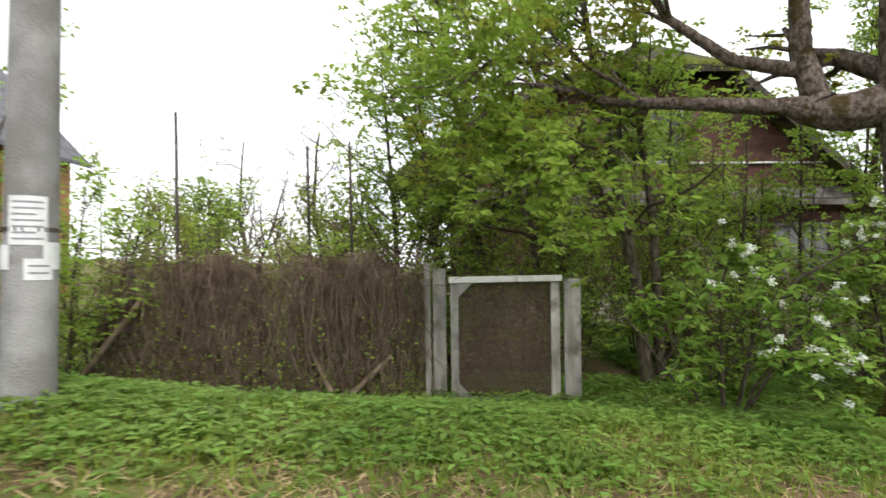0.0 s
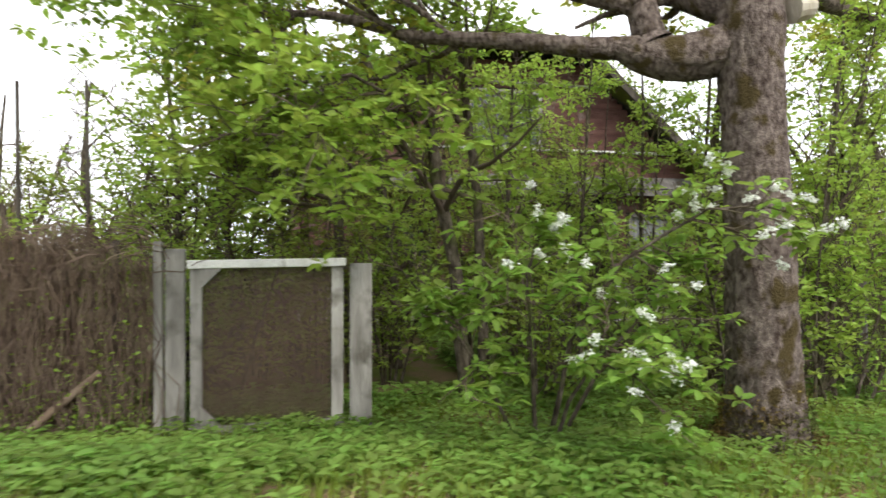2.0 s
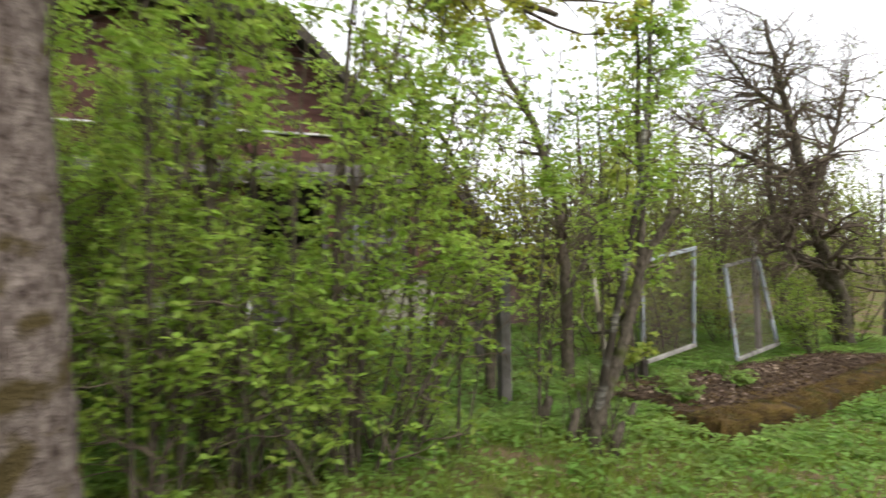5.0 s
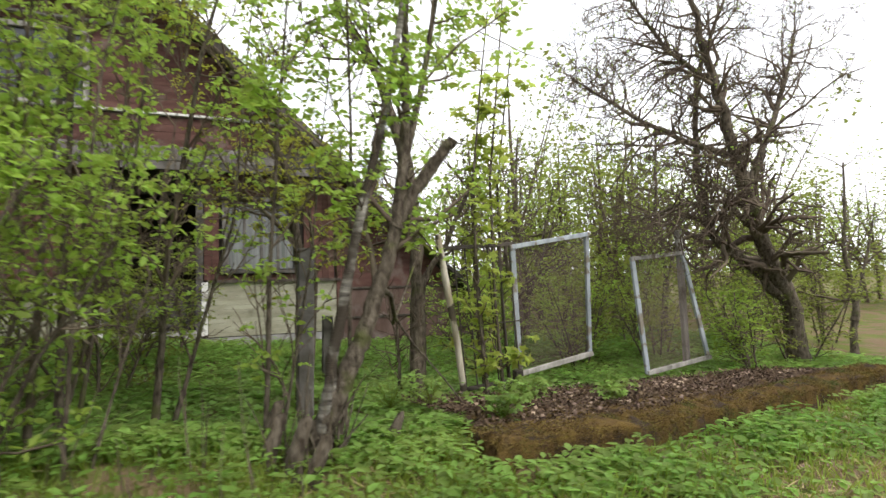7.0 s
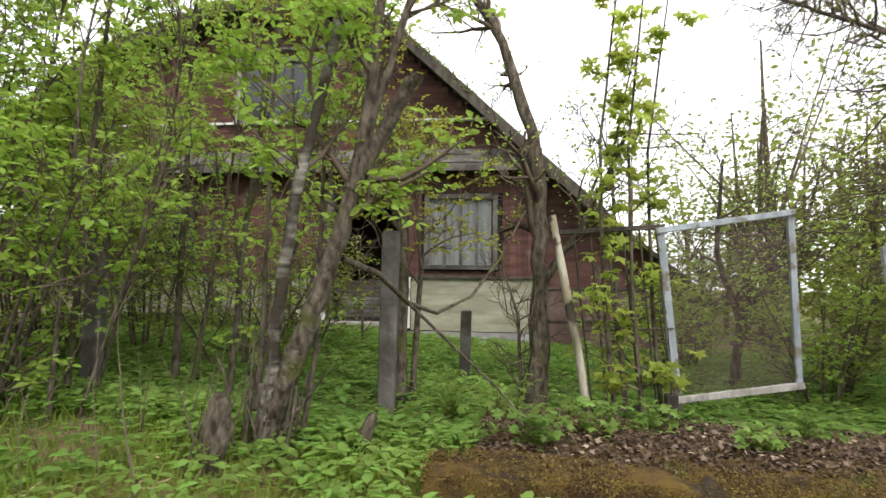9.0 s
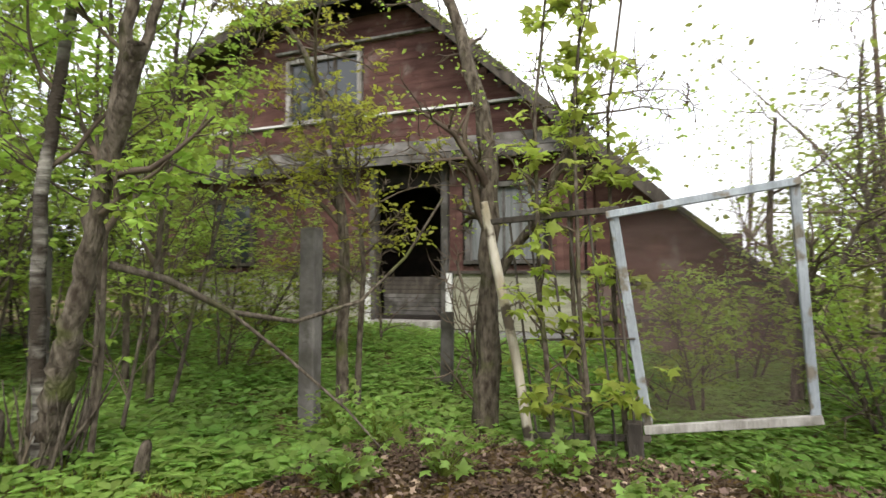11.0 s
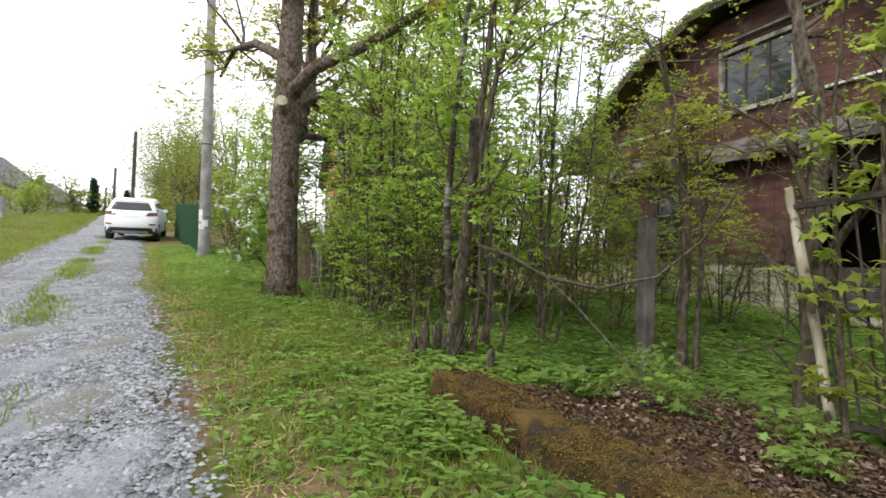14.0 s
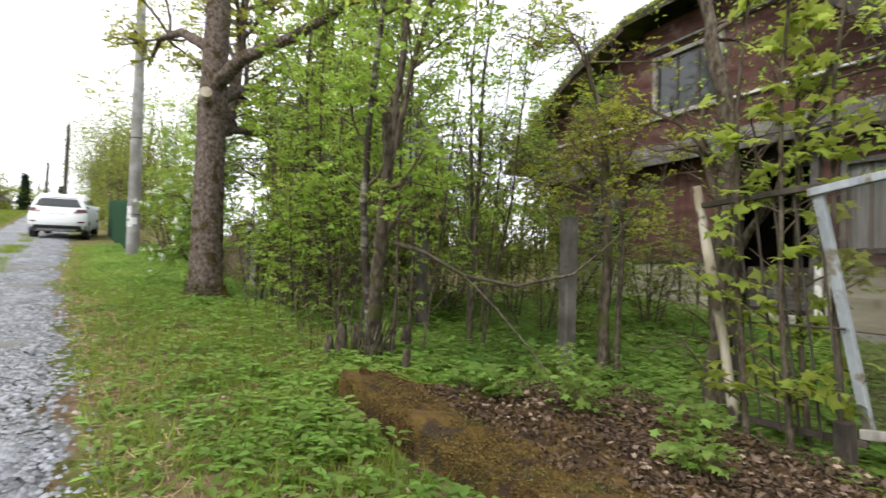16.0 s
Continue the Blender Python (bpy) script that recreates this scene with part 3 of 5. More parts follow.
mo = np.random.default_rng(22)
ma, ms_ = mo.uniform(0, 6.28, 5200), mo.exponential(0.16, 5200)
mrad = 0.3 + np.clip(0.24 - ms_, 0, 1) * 0.9 * mo.random(5200) + 0.012
mpos = np.stack([bx0 + mrad * np.cos(ma), by0 + mrad * np.sin(ma), z0 + 0.04 + ms_], -1)[ms_ < 0.5]
tagged(put("base_moss", scatter("base_moss", mpos, mo.uniform(0.012, 0.035, len(mpos)), DIAMOND, 0.2, rng=mo), M_MOSSLEAF, old, "ochre moss cushion round the trunk foot"), kind="stuff")
# shaggy strands of dead stems about the willow's foot
wr = np.random.default_rng(73)
shag = Tubes()
for k in range(26):
    aa = wr.uniform(0, 6.28)
    p0 = np.array([9.14 + 0.2 * wr.random() * math.cos(aa), 6.48 + 0.2 * wr.random() * math.sin(aa), -0.3])
    shag.add(bend(p0, (0.15 + wr.normal() * 0.25, wr.normal() * 0.22, 1), wr.uniform(0.25, 0.9), 6, 0.07, 0.02, wr), np.linspace(wr.uniform(0.008, 0.024), 0.004, 7), 5, 0.3)
tagged(put("dead_stems", shag.mesh("dead_stems"), M_BARK2), "peeling dead stems crowded round the willow foot", "dead stems", kind="stuff")

# rowan behind the small gate
tree("rowan_tree", "leafy rowan with slanting grey stems behind the gate", [
    ([(2.75, 6.9, gz(2.75, 6.9)), (2.6, 6.95, 1.5), (2.3, 7.0, 3.2), (2.0, 7.1, 5.2), (1.7, 7.2, 7.0)], 0.09, 0.03),
    ([(2.95, 7.1, gz(2.9, 7.1)), (2.9, 7.1, 2.0), (2.7, 7.2, 4.2), (2.8, 7.3, 6.6)], 0.07, 0.025),
    ([(1.6, 7.6, gz(1.6, 7.6)), (1.4, 7.6, 2), (0.7, 7.5, 4.0), (0.3, 7.5, 5.6)], 0.07, 0.025),
    ([(2.4, 7.0, 2.6), (2.0, 6.4, 3.0), (1.5, 5.7, 3.0), (1.05, 5.1, 2.7)], 0.025, 0.008),
    ([(2.2, 7.0, 3.6), (1.5, 6.3, 4.0), (0.7, 5.8, 3.9), (0.2, 5.5, 3.4)], 0.03, 0.01),
], 31, 15, 1.5, 1, M_LEAF_A, 15000, 0.085, OVAL, 0.12, tuft=7, up=0.5, lo=0.3, bias=(-0.45, -0.3, 0), lift=-0.01, category="tree")
tree("bird_cherry_thicket", "dense dark green thicket behind the vine fence", [
    ([(0.9, 8.6, gz(0.9, 8.6)), (0.6, 8.6, 2.5), (0.2, 8.5, 5.0), (-0.1, 8.4, 6.6)], 0.08, 0.03),
    ([(2.2, 9.0, gz(2, 9)), (2.0, 9.0, 2.5), (1.6, 9.0, 5.5), (1.5, 9, 7.2)], 0.08, 0.03),
    ([(3.8, 9.0, gz(3.8, 9)), (3.8, 9.0, 2.0), (3.9, 9.0, 4.2)], 0.06, 0.02),
    ([(-0.6, 9.2, gz(0, 9)), (-0.7, 9.2, 2.5), (-0.9, 9.2, 4.6)], 0.06, 0.02),
    ([(0.2, 8.8, gz(0, 9)), (0.0, 8.8, 1.8), (-0.2, 8.7, 3.4), (-0.3, 8.6, 5.6)], 0.06, 0.02),
], 32, 24, 1.5, 1, M_LEAF_A, 25000, 0.08, OVAL, 0.2, lo=0.08, tuft=5)

# blossoming bird cherry between gate and maple
top, an, rng = tree("bird_cherry_bush", "bird cherry bush with white flower spikes", [
    ([(3.0, 5.3, gz(3.0, 5.3)), (3.1, 5.1, 0.9), (3.4, 4.85, 1.5), (3.9, 4.6, 1.85), (4.3, 4.45, 1.85)], 0.022, 0.006),
    ([(2.9, 5.3, gz(2.9, 5.3)), (2.8, 5.1, 0.8), (2.7, 4.9, 1.4), (2.8, 4.8, 1.8)], 0.02, 0.008),
    ([(2.8, 5.4, gz(2.8, 5.4)), (2.5, 5.2, 0.6), (2.3, 5.0, 0.9), (2.2, 4.9, 1.1)], 0.018, 0.007),
    ([(3.1, 5.4, gz(3.1, 5.4)), (3.4, 5.2, 0.7), (3.7, 5.0, 1.2), (3.8, 4.9, 1.6)], 0.02, 0.008),
    ([(3.0, 5.2, gz(3.0, 5.2)), (3.0, 4.9, 0.5), (3.1, 4.7, 0.8), (3.2, 4.5, 1.0)], 0.018, 0.007),
], 41, 9, 0.66, 1, M_LEAF_C, 2200, 0.095, OVAL, 0.04, lo=0.25, lift=-0.02, category="bush", sides=6, tuft=6, up=0.6)
front = an[np.argsort(an[:, 1] - 0.45 * an[:, 2])[: len(an) // 3]]
spikes = front[rng.permutation(len(front))[:46]] + (0, -0.07, 0.03)
fl = (spikes[:, None] + rng.normal(size=(46, 1, 3)) * 0.03 + np.linspace(0, 1, 44)[None, :, None] * (rng.normal(size=(46, 1, 3)) * (0.05, 0.05, 0.03) + (0, 0, -0.03)) + rng.normal(size=(46, 44, 3)) * 0.011).reshape(-1, 3)
put("blossom", scatter("blossom", fl, rng.uniform(0.02, 0.036, len(fl)), DIAMOND, 0.2, rng=rng), M_BLOOM, top, "white hanging flower spikes")

# saplings along the verge between the maple and the birch
sap = [(5.3, 6.75, 0.04, 4.8, 0.1, 0.08, 2600), (5.55, 6.85, 0.075, 5.8, 0.1, 0.2, 2000), (5.15, 6.0, 0.03, 4.4, 0.05, 0.05, 2600), (6.4, 6.3, 0.05, 5.0, 0.2, 0.12, 2800), (6.62, 6.42, 0.04, 4.6, 0.35, 0.12, 2400), (7.3, 7.0, 0.035, 4.8, 0.3, 0.15, 2200), (8.85, 7.0, 0.03, 4.0, 0.1, 0.12, 1000), (8.0, 8.2, 0.045, 5.2, 0.4, 0.15, 1300), (5.1, 7.6, 0.04, 5.0, 0.0, 0.1, 2400), (7.2, 8.6, 0.05, 5.2, 0.1, 0.15, 1500), (4.3, 7.7, 0.04, 4.6, 0.1, 0.1, 2000), (6.0, 5.95, 0.022, 3.4, 0.1, 0.05, 2200), (7.6, 6.5, 0.022, 3.6, 0.2, 0.15, 1000)]
for i, (x, y, r, h, lean, low, ln) in enumerate(sap):
    z = gz(x, y)
    tree("sapling", "slender sapling with tufts of fresh yellow-green leaves", [
        ([(x, y, z), (x + lean * 0.3, y, z + h * 0.35), (x + lean, y - 0.1, z + h * 0.7), (x + lean * 2, y - 0.1, z + h)], r * 0.8, r * 0.2),
        ([(x + 0.12, y + 0.1, z), (x + 0.3 + lean, y + 0.2, z + h * 0.4), (x + 0.5 + lean, y + 0.3, z + h * 0.85)], r * 0.5, r * 0.15)],
        50 + i, 12, 0.95, 1, M_LEAF_A if i in (1, 8, 10) else M_LEAF_B, ln, 0.064, OVAL, 0.07, lo=low, angle=0.65, lift=0.1, group="saplings on the verge", sides=9, tuft=5, up=0.35)
# thin dry suckers at the feet of the saplings
dr = np.random.default_rng(74)
suck = Tubes()
for k in range(80):
    x = dr.uniform(5.0, 9.2)
    y = 6.15 + dr.normal() * 0.35
    suck.add(bend((x, y, gz(x, y)), (dr.normal() * 0.2, dr.normal() * 0.15, 1), dr.uniform(0.2, 0.9), 5, 0.1, 0.0, dr), np.linspace(dr.uniform(0.003, 0.008), 0.002, 6), 4)
tagged(put("dry_suckers", suck.mesh("dry_suckers"), M_TWIG), "thin dry brown shoots under the saplings", "dead stems", kind="stuff")

# birch clump with a leaning stem and stumps
bz = gz(9.35, 6.3)
tree("birch_tree", "slim leaning birch with dark banded bark", [
    ([(9.12, 6.46, bz), (9.2, 6.42, 0.2), (9.24, 6.36, 0.58), (9.39, 6.26, 1.4), (9.62, 6.24, 2.35), (9.85, 6.3, 3.6), (9.95, 6.3, 5.2)], 0.052, 0.018),
], 71, 10, 0.9, 1, M_LEAF_B, 1500, 0.06, OVAL, 0.07, bark=M_BIRCH, lo=0.5, lift=0.1, sides=14, knobs=0.12, rings=6, tuft=5, wobble=0.5)
tree("willow_tree", "forked goat willow with mossy shaggy bark and sparse leaves", [
    ([(9.1, 6.5, bz), (9.2, 6.47, 0.05), (9.33, 6.43, 0.35), (9.46, 6.4, 0.63), (9.62, 6.38, 1.1), (9.74, 6.37, 1.53), (9.82, 6.42, 2.2), (9.87, 6.5, 3.2), (10.0, 6.6, 5.0)], 0.092, 0.018),
    ([(9.72, 6.38, 1.45), (9.88, 6.34, 1.75), (10.08, 6.25, 2.05), (10.14, 6.22, 2.12)], 0.05, 0.042),
    ([(9.78, 6.43, 1.8), (10.0, 6.5, 2.6), (10.4, 6.8, 4.2)], 0.035, 0.014),
    ([(9.32, 6.62, bz), (9.42, 6.62, 0.4), (9.45, 6.62, 2.2), (9.4, 6.6, 4.2)], 0.02, 0.008),
], 72, 8, 1.1, 1, M_LEAF_B, 3800, 0.065, OVAL, 0.08, lo=0.45, lift=0.08, sides=18, knobs=0.2, rings=8, tuft=5, wobble=0.4)
arc = Tubes()
arc.add([(9.62, 6.5, 1.02), (9.8, 6.75, 0.93), (9.95, 7.1, 0.72), (10.1, 7.6, 0.62), (10.35, 8.1, 0.75), (10.6, 8.4, 1.1), (10.85, 8.6, 1.6)], np.linspace(0.024, 0.01, 7), 8)
arc.add([(9.95, 7.1, 0.72), (10.2, 7.3, 0.45), (10.6, 7.5, 0.05), (10.9, 7.6, -0.3)], np.linspace(0.014, 0.006, 4), 6)
ob = put("fallen_branch", arc.mesh("fallen_branch"), M_BARK2)
tagged(ob, "bare broken branch arching from the willow", "branch")
for k, (x, y, h, r) in enumerate(((8.92, 6.2, 0.42, 0.06), (9.02, 6.05, 0.34, 0.05), (9.72, 6.62, 0.32, 0.05), (8.78, 6.4, 0.4, 0.055), (8.84, 6.95, 0.4, 0.06))):
    st = Tubes()
    z = gz(x, y)
    np.random.seed(k)
    st.add([(x, y, z), (x + 0.03, y, z + h * 0.5), (x + 0.1, y - 0.02, z + h), (x + 0.12, y - 0.02, z + h + 0.03)], (r * 1.2, r, r * 0.7, 0.006), 9, 0.4)
    tagged(put("stump", st.mesh("stump"), M_BARK2), "splintered rotten stump beside the birch", "stump", "stumps by the birch")

# young maples at the trellis, with large soft leaves
for i, (x, y, h) in enumerate(((11.75, 8.75, 5.2), (12.05, 8.85, 5.6), (12.3, 9.1, 4.9), (11.95, 9.2, 4.2))):
    z = gz(x, y)
    tree("young_maple", "young maple with large pale green leaves by the trellis", [
        ([(x, y, z), (x - 0.12, y, z + 1.4), (x - 0.15, y + 0.02, z + 3), (x + 0.1, y, z + h)], 0.028, 0.008)],
        90 + i, 24, 0.45, 0, M_LEAF_D, 260, 0.115, MAPLE, 0.04, lo=0.1, lift=0.02, group="young maples", up=0.5, sides=6, tuft=4)

# trees between the post and the house
tree("bare_plum", "thin grey tree with dead twigs near the house", [
    ([(9.5, 9.2, gz(9.5, 9.2)), (9.5, 9.25, 1.2), (9.35, 9.3, 2.4), (8.9, 9.4, 3.4), (8.2, 9.6, 4.2)], 0.07, 0.02),
    ([(9.62, 9.3, gz(9.6, 9.2)), (9.7, 9.3, 1.0), (9.6, 9.3, 2.2)], 0.04, 0.015),
], 110, 15, 1.4, 2, M_LEAF_Y, 4500, 0.055, OVAL, 0.08, tuft=5, lo=0.3, lift=0.03, wander=0.25)
tree("ivy_trunk_tree", "grey leaning tree with a dark shaggy base", [
    ([(11.0, 9.3, gz(11, 9.3)), (11.03, 9.3, 0.4), (11.05, 9.35, 1.4), (10.95, 9.4, 2.6), (10.6, 9.5, 3.7), (10.1, 9.6, 4.6), (9.8, 9.7, 5.6)], 0.12, 0.03),
    ([(11.05, 9.35, 0.9), (11.5, 9.4, 1.5), (12.0, 9.4, 2.6)], 0.05, 0.02),
], 111, 11, 1.2, 2, M_LEAF_B, 900, 0.05, OVAL, 0.1, lo=0.3, lift=0.03, wander=0.22, knobs=0.35)
tree("dead_shrub", "tangle of bare brown twigs at the trunk", [
    ([(10.85, 9.5, gz(10.8, 9.5)), (10.8, 9.5, 0.5), (10.6, 9.6, 1.1)], 0.025, 0.01),
    ([(8.2, 12.6, gz(8.2, 12.6)), (8.1, 12.6, 0.9), (8.0, 12.6, 1.7)], 0.025, 0.01),
], 112, 16, 0.8, 1, None, 0, 0.05, OVAL, lo=0.1, wander=0.3, category="shrub")

# the bare apple tree beyond the gates
ax0, ay0 = 18.5, 9.3
az = gz(ax0, ay0)
tree("apple_tree", "old leaning apple tree with dense bare tangled twigs", [
    ([(ax0 + 0.1, ay0, az), (ax0 - 0.1, ay0, 0.3), (ax0 - 0.8, ay0 - 0.1, 1.2), (ax0 - 1.6, ay0 - 0.3, 2.35), (ax0 - 2.0, ay0 - 0.3, 3.4), (ax0 - 2.3, ay0 - 0.2, 4.6), (ax0 - 2.6, ay0 - 0.1, 6.0)], 0.19, 0.035),
    ([(ax0 - 0.35, ay0, 0.6), (ax0 - 1.2, ay0 + 0.1, 1.2), (ax0 - 2.0, ay0 + 0.1, 1.7), (ax0 - 2.2, ay0 + 0.2, 2.8), (ax0 - 2.1, ay0 + 0.2, 4.4), (ax0 - 1.6, ay0, 5.8)], 0.11, 0.025),
    ([(ax0 - 1.2, ay0 - 0.1, 1.8), (ax0 - 2.2, ay0 - 0.3, 2.2), (ax0 - 3.2, ay0 - 0.4, 2.1), (ax0 - 4.2, ay0 - 0.4, 1.8)], 0.05, 0.015),
    ([(ax0 - 1.9, ay0 - 0.2, 3.0), (ax0 - 2.9, ay0, 3.3), (ax0 - 3.9, ay0, 3.6), (ax0 - 4.9, ay0, 4.0)], 0.055, 0.015),
    ([(ax0 - 2.2, ay0 - 0.2, 4.2), (ax0 - 2.9, ay0 + 0.1, 4.8), (ax0 - 3.6, ay0 + 0.2, 5.6)], 0.05, 0.02),
    ([(ax0 - 1.6, ay0 - 0.3, 2.4), (ax0 - 1.0, ay0 - 0.3, 3.4), (ax0 - 0.3, ay0 - 0.2, 4.6), (ax0 + 0.3, ay0, 5.6)], 0.07, 0.02),
], 120, 40, 1.45, 2, M_LEAF_B, 2600, 0.035, OVAL, 0.1, lo=0.25, wander=0.32, lift=-0.01, sides=12)
for i, (x, y, h, nl_) in enumerate(((15.3, 13.5, 4.8, 1600), (18.5, 12.5, 5.2, 1800), (13.9, 11.6, 3.4, 900), (20.5, 9.5, 4.0, 1200), (-2.2, 10.5, 4.2, 250), (-4.4, 12.5, 4.4, 250))):
    z = gz(x, y)
    tree("fruit_tree", "neglected fruit tree with sparse new leaves", [
        ([(x, y, z), (x + 0.1, y, z + h * 0.3), (x - 0.2, y, z + h * 0.6), (x - 0.1, y, z + h)], 0.08, 0.02),
        ([(x, y, z + h * 0.2), (x + 0.5, y, z + h * 0.5), (x + 0.9, y, z + h * 0.8)], 0.05, 0.015)],
        130 + i, 10, 1.4, 2 if i < 2 or i > 3 else 1, M_LEAF_B, nl_, 0.05, OVAL, 0.12, lo=0.3, wander=0.3, lift=0.02, group="garden fruit trees")
# shrubs: by the pole, beyond the gates and at the foot of the garden
shrubs = [(5.8, 6.35, 1.7, 900), (6.5, 6.15, 1.7, 1500), (6.95, 6.6, 1.5, 1200), (-3.9, 5.6, 2.3, 3200), (-5.2, 5.0, 4.4, 4600), (-6.6, 4.6, 5.2, 5000), (-8.2, 4.2, 5.4, 4600), (-3.0, 7.6, 2.2, 2200), (-6.4, 5.8, 2.6, 2400), (-1.6, 8.4, 1.8, 1600), (16.9, 8.9, 1.2, 1500), (18.6, 9.4, 1.5, 1600), (13.5, 12.8, 1.8, 1800), (15.2, 11.4, 1.7, 1800), (17.2, 12.2, 2.2, 2000), (20.0, 12.0, 2.4, 2000), (5.6, 8.8, 2.0, 2400), (5.7, 10.3, 3.6, 3400), (4.2, 10.4, 4.0, 3800), (2.6, 11.6, 3.0, 2600), (3.4, 6.6, 1.6, 1600), (-9, 5.2, 2.4, 2200), (0.3, 7.2, 1.5, 2000), (1.2, 7.4, 1.6, 2200), (2.0, 7.9, 1.8, 2200), (3.9, 8.2, 1.9, 2200), (14.6, 10.6, 1.5, 1700), (16.4, 10.6, 1.6, 1700), (19, 10.6, 2.0, 1900), (22, 11, 2.4, 2000), (12.9, 10.8, 1.3, 1500), (-1.2, 7.2, 1.2, 1500), (-2.6, 6.9, 1.2, 1500), (7.4, 9.8, 1.6, 1700), (5.05, 5.75, 2.0, 1500), (3.6, 9.7, 4.7, 3400), (4.8, 9.4, 4.4, 3200), (0.4, 8.3, 3.5, 3400), (-0.5, 8.9, 3.1, 2800), (1.0, 9.9, 2.9, 3000), (-0.3, 10.3, 2.7, 2600), (2.2, 10.2, 3.2, 3000), (4.4, 12.4, 4.8, 5600), (3.2, 12.6, 4.6, 4200), (-4.6, 7.4, 2.9, 3400), (-2.2, 9.2, 2.4, 2400), (-3.7, 9.0, 2.7, 2600), (7.4, 12.0, 1.6, 1500), (5.6, 12.4, 2.4, 2400)]
for i, (x, y, h, ln) in enumerate(shrubs):
    z = gz(x, y)
    r2 = np.random.default_rng(200 + i)
    tree("shrub", "leafy green garden shrub with thin stems", [
        ([(x + a * 0.1, y + b * 0.1, z), (x + a * 0.3, y + b * 0.3, z + h * 0.5), (x + a * 0.55, y + b * 0.5, z + h)], 0.02, 0.007) for a, b in r2.normal(size=(5, 2))],
        200 + i, 8, 0.6, 1, M_LEAF_B if i < 10 else (M_LEAF_A, M_LEAF_E)[i % 2], ln, 0.068, OVAL, 0.1, lo=0.1, tuft=4, up=0.5, category="shrub", group="garden shrubs", sides=5)


# ---- far woods and horizon ----
def far_wood(name, label, spots, seed, leaf, n_leaf, size):
    rng = np.random.default_rng(seed)
    tubes, pts = Tubes(), []
    for x, y, h in spots:
        z = gz(x, y, -0.2)
        line = bend((x, y, z), (0, 0, 1), h, 5, 0.06, 0.1, rng)
        tubes.add(line, np.linspace(h * 0.018, 0.02, 6), 5)
        lobes = line[1:][rng.integers(0, 5, 14)] + rng.normal(size=(14, 3)) * (h * 0.16, h * 0.16, h * 0.1)
        for p in lobes:
            tubes.add(np.array([line[2], (line[2] + p) / 2, p]), (0.04, 0.025, 0.01), 3)
            pts.append(p + rng.normal(size=(n_leaf // 14, 3)) * h * 0.075)
    top = empty(name, label, "wood", kind="stuff")
    put("trunks", tubes.mesh("trunks"), M_TWIG, top)
    pts = np.concatenate(pts)
    put("foliage", scatter("foliage", pts, rng.uniform(0.7, 1.3, len(pts)) * size, DIAMOND, 0.3, rng=rng), leaf, top)


fr = np.random.default_rng(77)
far_wood("garden_wood", "young leafy trees at the back of the gardens", [(x, y, h) for x, y, h in zip(fr.uniform(14.8, 44, 60), fr.uniform(14, 26, 60), fr.uniform(4.0, 7.0, 60))], 301, M_LEAF_E, 850, 0.16)
far_wood("garden_wood", "young leafy trees beyond the neighbour's plot", [(x, y, h) for x, y, h in zip(fr.uniform(-22, -2, 16), fr.uniform(16, 30, 16), fr.uniform(2.6, 4.4, 16))], 302, M_LEAF_E, 1400, 0.13)
far_wood("roadside_wood", "pale spring trees along the upper road", [(x, y, h) for x, y, h in ((x, float(road_edge(np.array(x))) + o, h) for x, o, h in zip(fr.uniform(-60, -14, 34), fr.uniform(1.9, 5, 34), fr.uniform(5, 8.5, 34)))], 303, M_LEAF_E, 1500, 0.15)
far_wood("hedge_row", "overgrown hedge and low trees where the road tops out", [(x, y, h) for x, y, h in zip(fr.uniform(-47, -37, 30), np.concatenate([fr.uniform(-34, -8.5, 22), fr.uniform(-2.5, 3, 8)]), fr.uniform(1.8, 3.6, 30))] + [(x, y, h) for x, y, h in zip(fr.uniform(-66, -60, 8), fr.uniform(-11, -4, 8), fr.uniform(2.5, 4.5, 8))], 306, M_LEAF_E, 420, 0.22)
far_wood("tree_belt", "line of distant trees on the skyline", [(x, y, h) for x, y, h in zip(fr.uniform(-130, -70, 30), fr.uniform(-60, 10, 30), fr.uniform(4, 8, 30))], 304, M_LEAF_E, 260, 0.4)
far_wood("tree_belt", "line of distant trees beyond the fields", [(x, y, h) for x, y, h in zip(fr.uniform(-40, 120, 60), fr.uniform(45, 90, 60), fr.uniform(5, 9, 60))], 305, M_LEAF_E, 260, 0.4)


far_wood("roadside_wood", "tall spring trees on the plot across the road", [(x, y, h) for x, y, h in zip(fr.uniform(2, 36, 22), fr.uniform(-32, -17, 22), fr.uniform(7, 11, 22))], 307, M_LEAF_E, 700, 0.3)


# ---- the old house ----
FY = 14.87
house = empty("wooden_house", "derelict brown wooden house with cream siding and mossy roof", "house", at=(5.8, FY, 0))
inv = Matrix.Translation((-5.8, -FY, 0))


def hpart(name, bm, material, label="", parent=None):
    if parent is None:
        bm.transform(inv)
    return part(name, bm, material, parent or house, label)


def roof_z(x):
    return float(np.interp(x, (-1.3, -0.7, 0.85, 2.3, 4.2, 7.7, 12.6, 14.7), (3.9, 4.45, 5.5, 6.25, 6.8, 6.8, 2.3, 0.55)))


